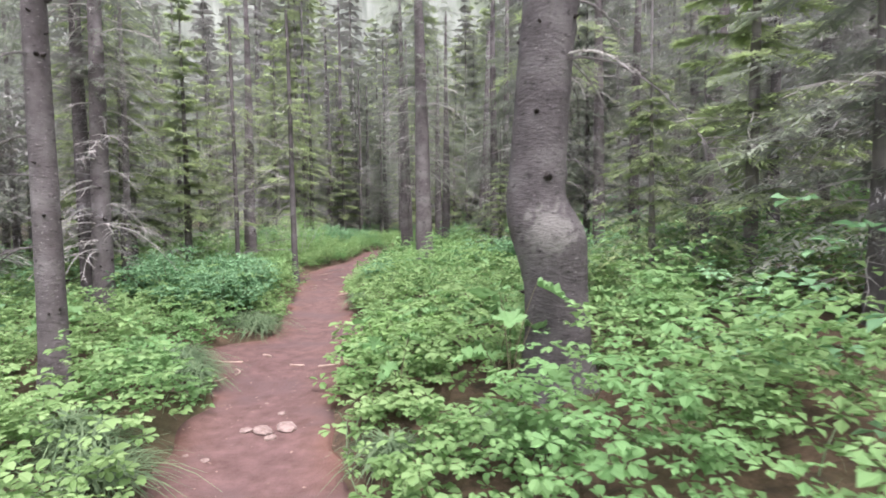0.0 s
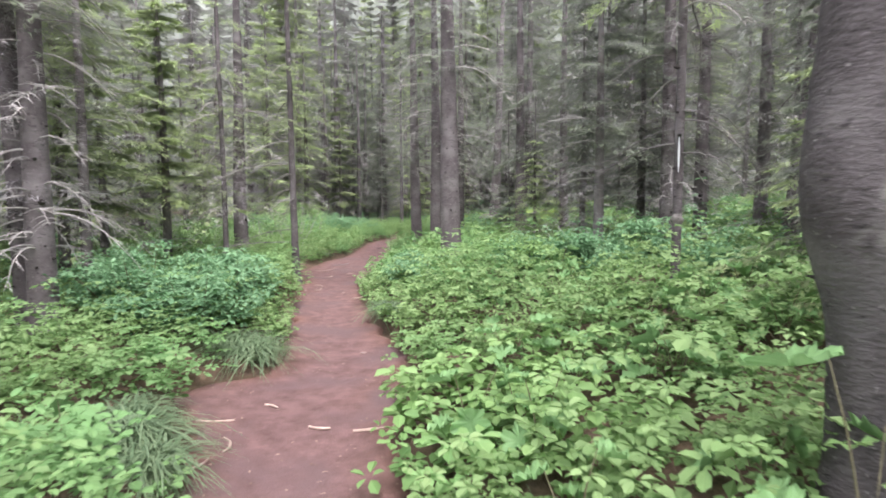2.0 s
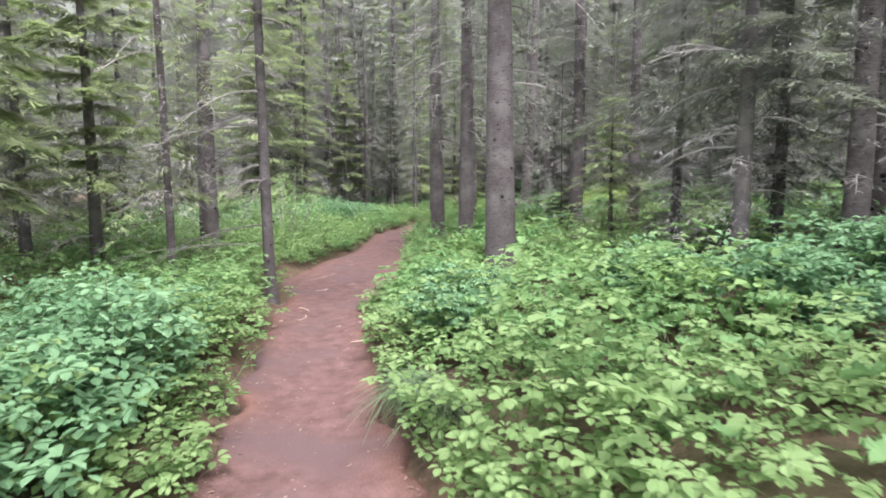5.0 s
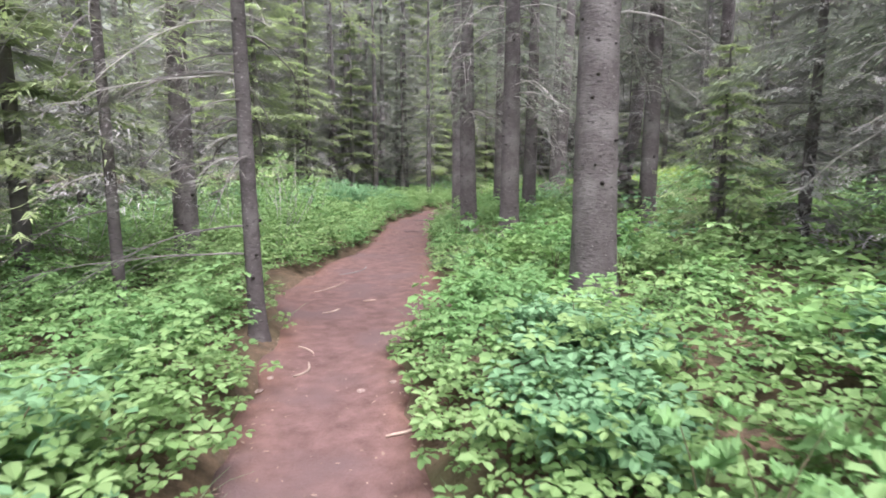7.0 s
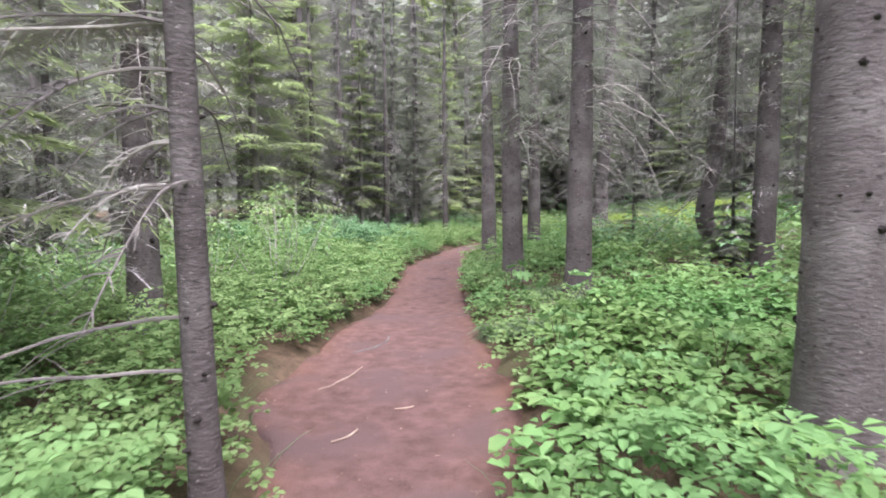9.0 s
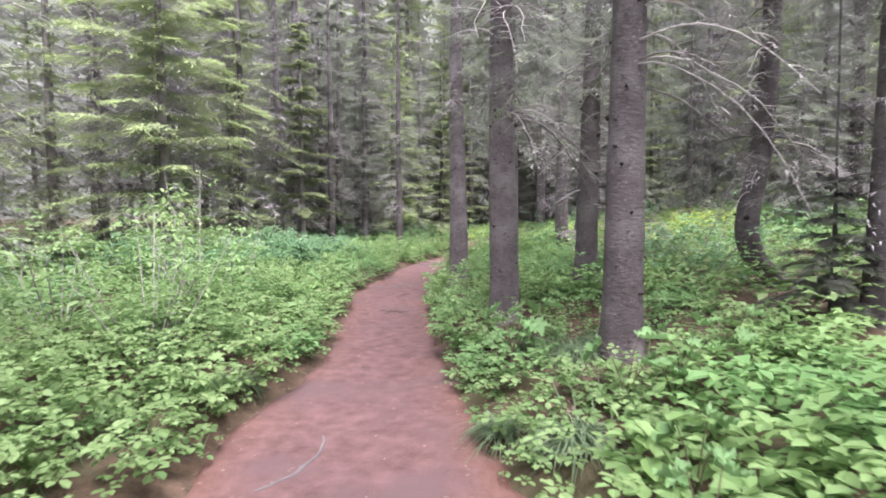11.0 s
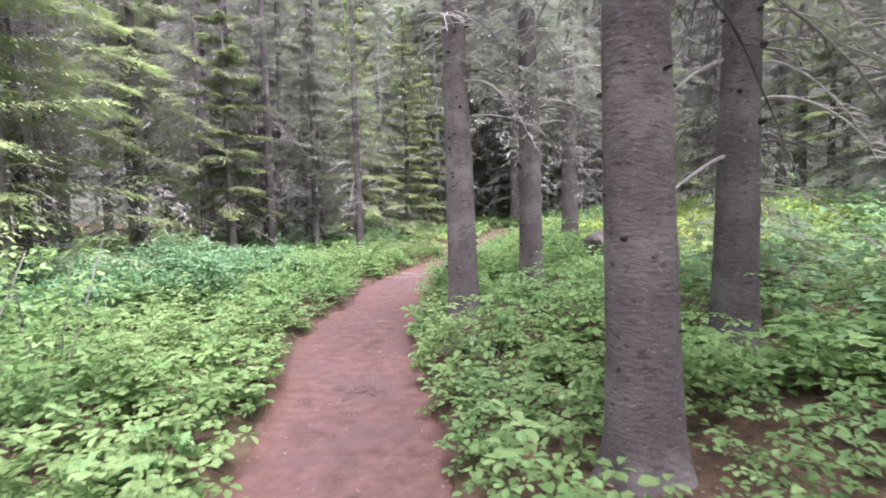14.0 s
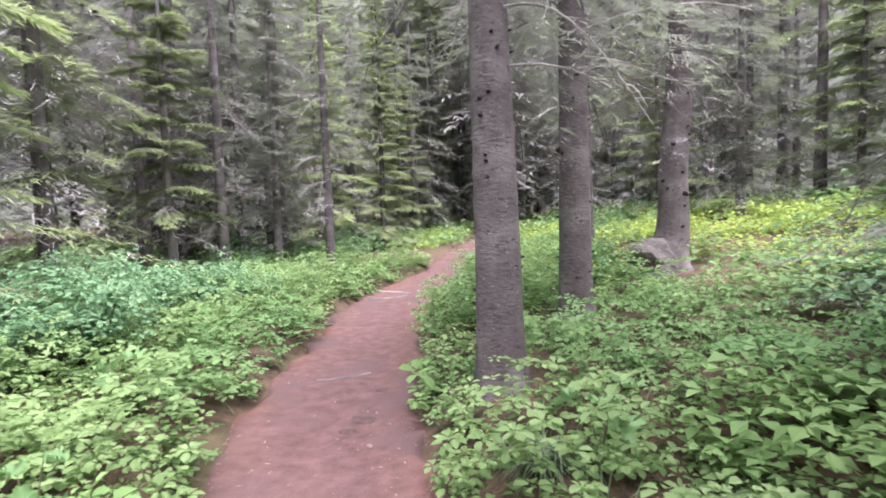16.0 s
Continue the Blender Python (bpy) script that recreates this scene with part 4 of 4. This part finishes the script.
def lobed_plant(x, y, tall, size, count, seed):
    rng = np.random.default_rng(seed)
    e = tree("large_leaf_plant", x, y, "tall plant with large pale green lobed leaves", "plant", group="large-leaved plants")
    u = np.linspace(0, 1, 5)
    for b in range(count):
        az = 2.4 * b + rng.uniform(-0.4, 0.4)
        top = tall * (1 - 0.12 * b) + rng.normal(0, 0.02)
        reach = size * rng.uniform(0.4, 0.9)
        p = np.stack([math.cos(az) * reach * u ** 2, math.sin(az) * reach * u ** 2, -0.03 + (top + 0.03) * u ** 0.9], 1)
        stalk = part("stalk", raw("stalk", *tube(p, 0.006 - 0.004 * u, 5), None, M_STEM), e)
        pts = np.array(LOBES) * size * rng.uniform(0.6, 0.95)
        cup = -0.18 * pts[:, 0] + 0.25 * np.abs(pts[:, 1]) + rng.normal(0, 0.012, len(pts))
        mid = np.array([[size * 0.34, 0, -0.03]])
        loc = np.concatenate([np.stack([pts[:, 0], pts[:, 1], cup], 1), mid])
        nod = rng.normal(-0.25, 0.3)
        loc = np.stack([loc[:, 0] * math.cos(nod) - loc[:, 2] * math.sin(nod), loc[:, 1], loc[:, 0] * math.sin(nod) + loc[:, 2] * math.cos(nod)], 1)
        c, s_ = math.cos(az), math.sin(az)
        loc = np.stack([loc[:, 0] * c - loc[:, 1] * s_, loc[:, 0] * s_ + loc[:, 1] * c, loc[:, 2]], 1) + p[-1]
        m = len(pts)
        part("leaf", raw("leaf", loc, None, np.array([(m, i, (i + 1) % m) for i in range(m)]), M_BIGLEAF, True), stalk)


lobed_plant(0.42, 3.5, 0.88, 0.27, 6, 800)
rng = np.random.default_rng(31)
for k, (x, y, tall, size) in enumerate(((1.5, 4.4, 0.5, 0.2), (2.0, 4.9, 0.45, 0.22), (2.4, 4.2, 0.5, 0.2), (1.2, 6.0, 0.6, 0.18), (0.4, 7.3, 0.62, 0.18), (1.8, 6.6, 0.6, 0.2), (0.9, 6.4, 0.5, 0.2), (0.6, 8.2, 0.6, 0.16), (0.1, 5.4, 0.4, 0.18), (0.6, 5.1, 0.45, 0.2),
                                        (-3.6, 10.9, 0.3, 0.15), (-3.9, 11.3, 0.32, 0.15), (-4.1, 10.6, 0.3, 0.16), (-3.5, 19.3, 0.35, 0.14), (-3.8, 18.9, 0.3, 0.14), (-4.0, 20.5, 0.35, 0.14), (1.6, 3.2, 0.35, 0.2), (2.2, 3.3, 0.35, 0.2), (0.7, 5.95, 0.5, 0.2), (1.05, 5.8, 0.52, 0.2), (0.45, 5.6, 0.45, 0.17), (1.3, 6.2, 0.55, 0.2))):
    lobed_plant(x, y, tall, size, int(rng.integers(4, 7)), 801 + k)
made = 0
while made < 62:
    x, y = rng.uniform(-5.5, 3.0), rng.uniform(1.6, 24)
    d = float(off_trail(x, y))
    likely = 0.9 if x > right_of(y) and y < 10 else 0.8 if x > right_of(y) and 12.5 < y < 22 else 0.3
    if not 0.3 < d < 2.4 or y < 3.6 and d < 1.2 or rng.random() > likely or patchy(np.array(x), np.array(y), 1.2, 2.5) < -0.1 or not clear_trunks(np.array([x]), np.array([y]))[0]:
        continue
    lobed_plant(x, y, rng.uniform(0.34, 0.55), rng.uniform(0.11, 0.19), int(rng.integers(3, 7)), 830 + made)
    made += 1


# ---- sticks, stones and roots on the trail ----
def stick(x, y, length, turn, radius=0.009, seed=0, name="stick", label="pale weathered stick lying on the dirt path", curve=0.1, material=None):
    rng = np.random.default_rng(seed)
    u = np.linspace(-0.5, 0.5, 7)
    side = curve * length * (u * u * 4 - 1) + rng.normal(0, 0.012 * length, 7)
    c, s_ = math.cos(turn), math.sin(turn)
    px, py = x + u * length * c - side * s_, y + u * length * s_ + side * c
    pz = height(px, py) + radius * (0.7 if name == "stick" else 0.1)
    tagged(new(name, raw(name, *tube(np.stack([px, py, pz], 1), radius * (1 - 0.5 * np.abs(u)), 6, rng, 0.12), None, material or M_WOODBIT, True)), label, "stick", "sticks on the path")


def stone(x, y, size, seed, label="small pale stone lying on the dirt path", material=None):
    rng = np.random.default_rng(seed)
    bm = bmesh.new()
    bmesh.ops.create_icosphere(bm, subdivisions=2, radius=size)
    st = Vector((rng.uniform(0.8, 1.3), rng.uniform(0.6, 1.0), rng.uniform(0.2, 0.38) * (0.5 if material else 1)))
    for p in bm.verts:
        p.co = Vector((p.co.x * st.x, p.co.y * st.y, p.co.z * st.z)) * (1 + 0.35 * noise.noise(p.co / size * 1.3 + Vector((seed, 0, 0))))
    me = bpy.data.meshes.new("stone")
    bm.to_mesh(me)
    bm.free()
    me.materials.append(material or M_STONE)
    ob = new("stone", me)
    ob.matrix_basis = pose(x, y, float(height(x, y)) + size * (0.02 if material else 0.12), 0, 0, rng.uniform(0, 360))
    tagged(ob, label, "stone", "stones on the path")


for k, (x, y, length, turn, rad, curve) in enumerate(((-1.2, 5.7, 0.22, 0.05, 0.011, 0.05), (-1.55, 5.78, 0.16, -0.3, 0.012, 0.1), (-2.15, 5.2, 0.2, 1.2, 0.009, 0.15), (-2.1, 5.5, 0.22, 1.9, 0.009, 0.2), (-2.2, 4.6, 0.24, 0.8, 0.009, 0.1), (-2.3, 5.9, 0.25, 0.2, 0.008, 0.1), (-2.0, 6.2, 0.14, 2.6, 0.01, 0.1),
                                                      (-2.83, 11.95, 0.3, 1.45, 0.011, 0.2), (-2.9, 12.4, 0.22, 2.4, 0.008, 0.1), (-1.95, 10.9, 0.25, 0.35, 0.011, 0.05), (-3.2, 14.9, 0.7, 1.2, 0.007, 0.06), (-2.95, 13.7, 0.25, 1.0, 0.009, 0.1), (-2.6, 14.2, 0.15, 0.4, 0.008, 0.1))):
    stick(x, y, length, turn, rad, 900 + k, curve=curve)
for k, (x, y, length, turn, rad, curve) in enumerate(((-1.5, 28.4, 0.8, 0.3, 0.035, 0.12), (-1.3, 28.9, 0.6, 2.7, 0.03, 0.15), (-2.4, 23.9, 0.5, 0.2, 0.02, 0.1), (-3.0, 16.2, 0.5, 1.4, 0.015, 0.1), (-2.7, 26.2, 0.6, 0.4, 0.022, 0.1), (-3.1, 15.9, 0.5, 1.0, 0.014, 0.08))):
    stick(x, y, length, turn, rad * 0.7, 930 + k, "root", "worn tree root crossing the dirt path", curve, M_BARK_FAR)
for k, (x, y, size) in enumerate(((-1.33, 3.98, 0.1), (-1.17, 4.03, 0.09), (-1.46, 4.0, 0.06), (-1.24, 3.86, 0.055), (-1.3, 4.35, 0.035), (-1.49, 7.69, 0.035), (-2.31, 11.54, 0.03), (-2.1, 11.65, 0.03), (-2.0, 12.1, 0.04), (-3.0, 11.5, 0.03), (-3.0, 11.75, 0.03), (-2.1, 12.2, 0.03), (-1.5, 4.6, 0.02), (-1.55, 3.5, 0.03), (-1.7, 3.55, 0.025), (-2.3, 22.3, 0.03))):
    stone(x, y, size, 950 + k, "pale flaky stone half sunk in the dirt path" if k < 5 else "small pale stone lying on the dirt path")
for k, (x, y, size) in enumerate(((-2.51, 21.14, 0.13), (-2.68, 21.22, 0.08), (-2.38, 21.02, 0.1), (-2.3, 22.78, 0.1), (-2.42, 22.6, 0.07), (-2.62, 20.95, 0.06), (-2.1, 23.4, 0.07))):
    stone(x, y, size, 980 + k, "dark red-brown stone half buried in the path", M_ROCK)
rng = np.random.default_rng(41)
cy = rng.uniform(1, 36, 2600)
cu = rng.beta(0.4, 0.4, 2600)
cx = left_of(cy) + (right_of(cy) - left_of(cy)) * cu
cz = height(cx, cy) + 0.007
v, q = leaves(np.stack([cx, cy, cz], 1), rng.uniform(0, 6.28, 2600), rng.normal(0, 0.1, 2600), rng.uniform(0.008, 0.045, 2600), rng.uniform(0.006, 0.02, 2600), fold=0.1, droop=0.05)
tagged(new("trail_litter", raw("trail_litter", v, q, None, M_CHIP)), "chips of wood, bark and leaf on the path", "litter", kind="stuff")

lx, ly = rng.uniform(-1.9, 0.6, 1300), rng.uniform(15.8, 18.8, 1300)
k = off_trail(lx, ly) > 0.03
lx, ly = lx[k], ly[k]
n = len(lx)
v, q = leaves(np.stack([lx, ly, height(lx, ly) + 0.012], 1), rng.uniform(0, 6.28, n), rng.normal(0, 0.25, n), rng.uniform(0.02, 0.07, n), rng.uniform(0.008, 0.035, n), fold=0.2, droop=0.1)
tagged(new("leaf_litter", raw("leaf_litter", v, q, None, M_CHIP)), "brown dead leaves and bark bits on bare soil", "litter", kind="stuff")

# ---- long dead boughs on the slender tree and the snag's bare patch ----
slender = [o for o in bpy.data.objects if o.name.startswith("conifer") and abs(o.location.x + 3.335) < 0.01 and abs(o.location.y - 12.52) < 0.01][0]
rng = np.random.default_rng(51)
for z, az, length, droop in ((0.98, 3.5, 1.4, 0.38), (0.74, 3.35, 1.7, 0.14), (2.2, 3.25, 1.3, 0.25), (2.35, 2.3, 1.0, 0.5), (2.0, 4.1, 0.9, 0.7), (2.5, 0.9, 0.7, 0.9), (1.75, 2.7, 0.8, 0.8), (1.55, 4.4, 0.6, 0.9), (2.6, 3.7, 1.1, 0.6)):
    v, q = limb(rng, (0, 0, z), az, 0.05, length, 0.008, droop, 16, 0.06 if z < 1 else 0.1)
    part("dead_branch", raw("dead_branch", v, q, None, M_BARK_FAR if z < 1 or length < 0.95 else M_DEAD), slender)
snag = [o for o in bpy.data.objects if o.name.startswith("conifer") and abs(o.location.x - 1.45) < 0.01 and abs(o.location.y - 7.1) < 0.01][0]
zr = np.arange(0.78, 0.9, 0.02)
part("knob", raw("knob", *tube(np.stack([0 * zr, 0 * zr, zr], 1), 0.037 + 0.017 * np.sin((zr - 0.78) / 0.1 * 3.14159), 14, rng, 0.12), None, M_SCAR, True), snag, "pale swollen knob on the thin trunk")
z = np.array([1.25, 1.32, 1.4, 1.5, 1.57])
part("bare_patch", raw("bare_patch", *tube(np.stack([0 * z - 0.014, 0 * z - 0.034, z], 1), np.array([0.003, 0.008, 0.009, 0.008, 0.002]), 6), None, M_PAINT, True), snag, "white bare wood where bark is gone")
hooked = [o for o in bpy.data.objects if o.name.startswith("conifer") and abs(o.location.x - 0.1) < 0.01 and abs(o.location.y - 20.0) < 0.01][0]
for z, az, length, rise, droop in ((1.42, -0.2, 0.34, 0.7, 2.0), (1.05, -0.1, 0.4, -0.05, 0.1), (2.25, 0.0, 0.85, 0.15, 0.5), (1.95, 2.8, 0.55, -0.3, 0.5), (1.3, 3.2, 0.5, -0.3, 0.3), (2.7, 3.0, 0.7, 0.1, 0.3), (2.0, -0.4, 0.35, -0.1, 0.2)):
    v, q = limb(rng, (0.02 + 0.1 * math.cos(az), 0.1 * math.sin(az), z), az, rise, length, 0.014, droop, 3, 0.05)
    part("dead_branch", raw("dead_branch", v, q, None, M_DEAD), hooked)
for z, az, length in ((2.45, -0.5, 1.0), (2.75, 0.3, 1.1), (2.6, -1.6, 0.8), (3.0, -0.9, 1.2)):
    v, y = bough(rng, (0.02, 0, z), az, length, 0.0, 0.55, 30, 0.45, 8, 0.1, 0.11)
    me = raw("green_bough", v, None, np.arange(len(v)).reshape(-1, 3), M_NEEDLE)
    me.attributes.new("young", "FLOAT", "POINT").data.foreach_set("value", y.astype(np.float32))
    tagged(part("green_bough", me, hooked, "drooping green needle bough"), kind="stuff")
v, _y = bough(rng, (0, 0, 2.2), 2.95, 1.5, 0.2, 0.4, 60, 0.1, 9, 0.11, 0.07)
tagged(part("lichen", raw("lichen", v, None, np.arange(len(v)).reshape(-1, 3), M_TWIG), slender, "grey lichen hanging from a dead branch"), kind="stuff")
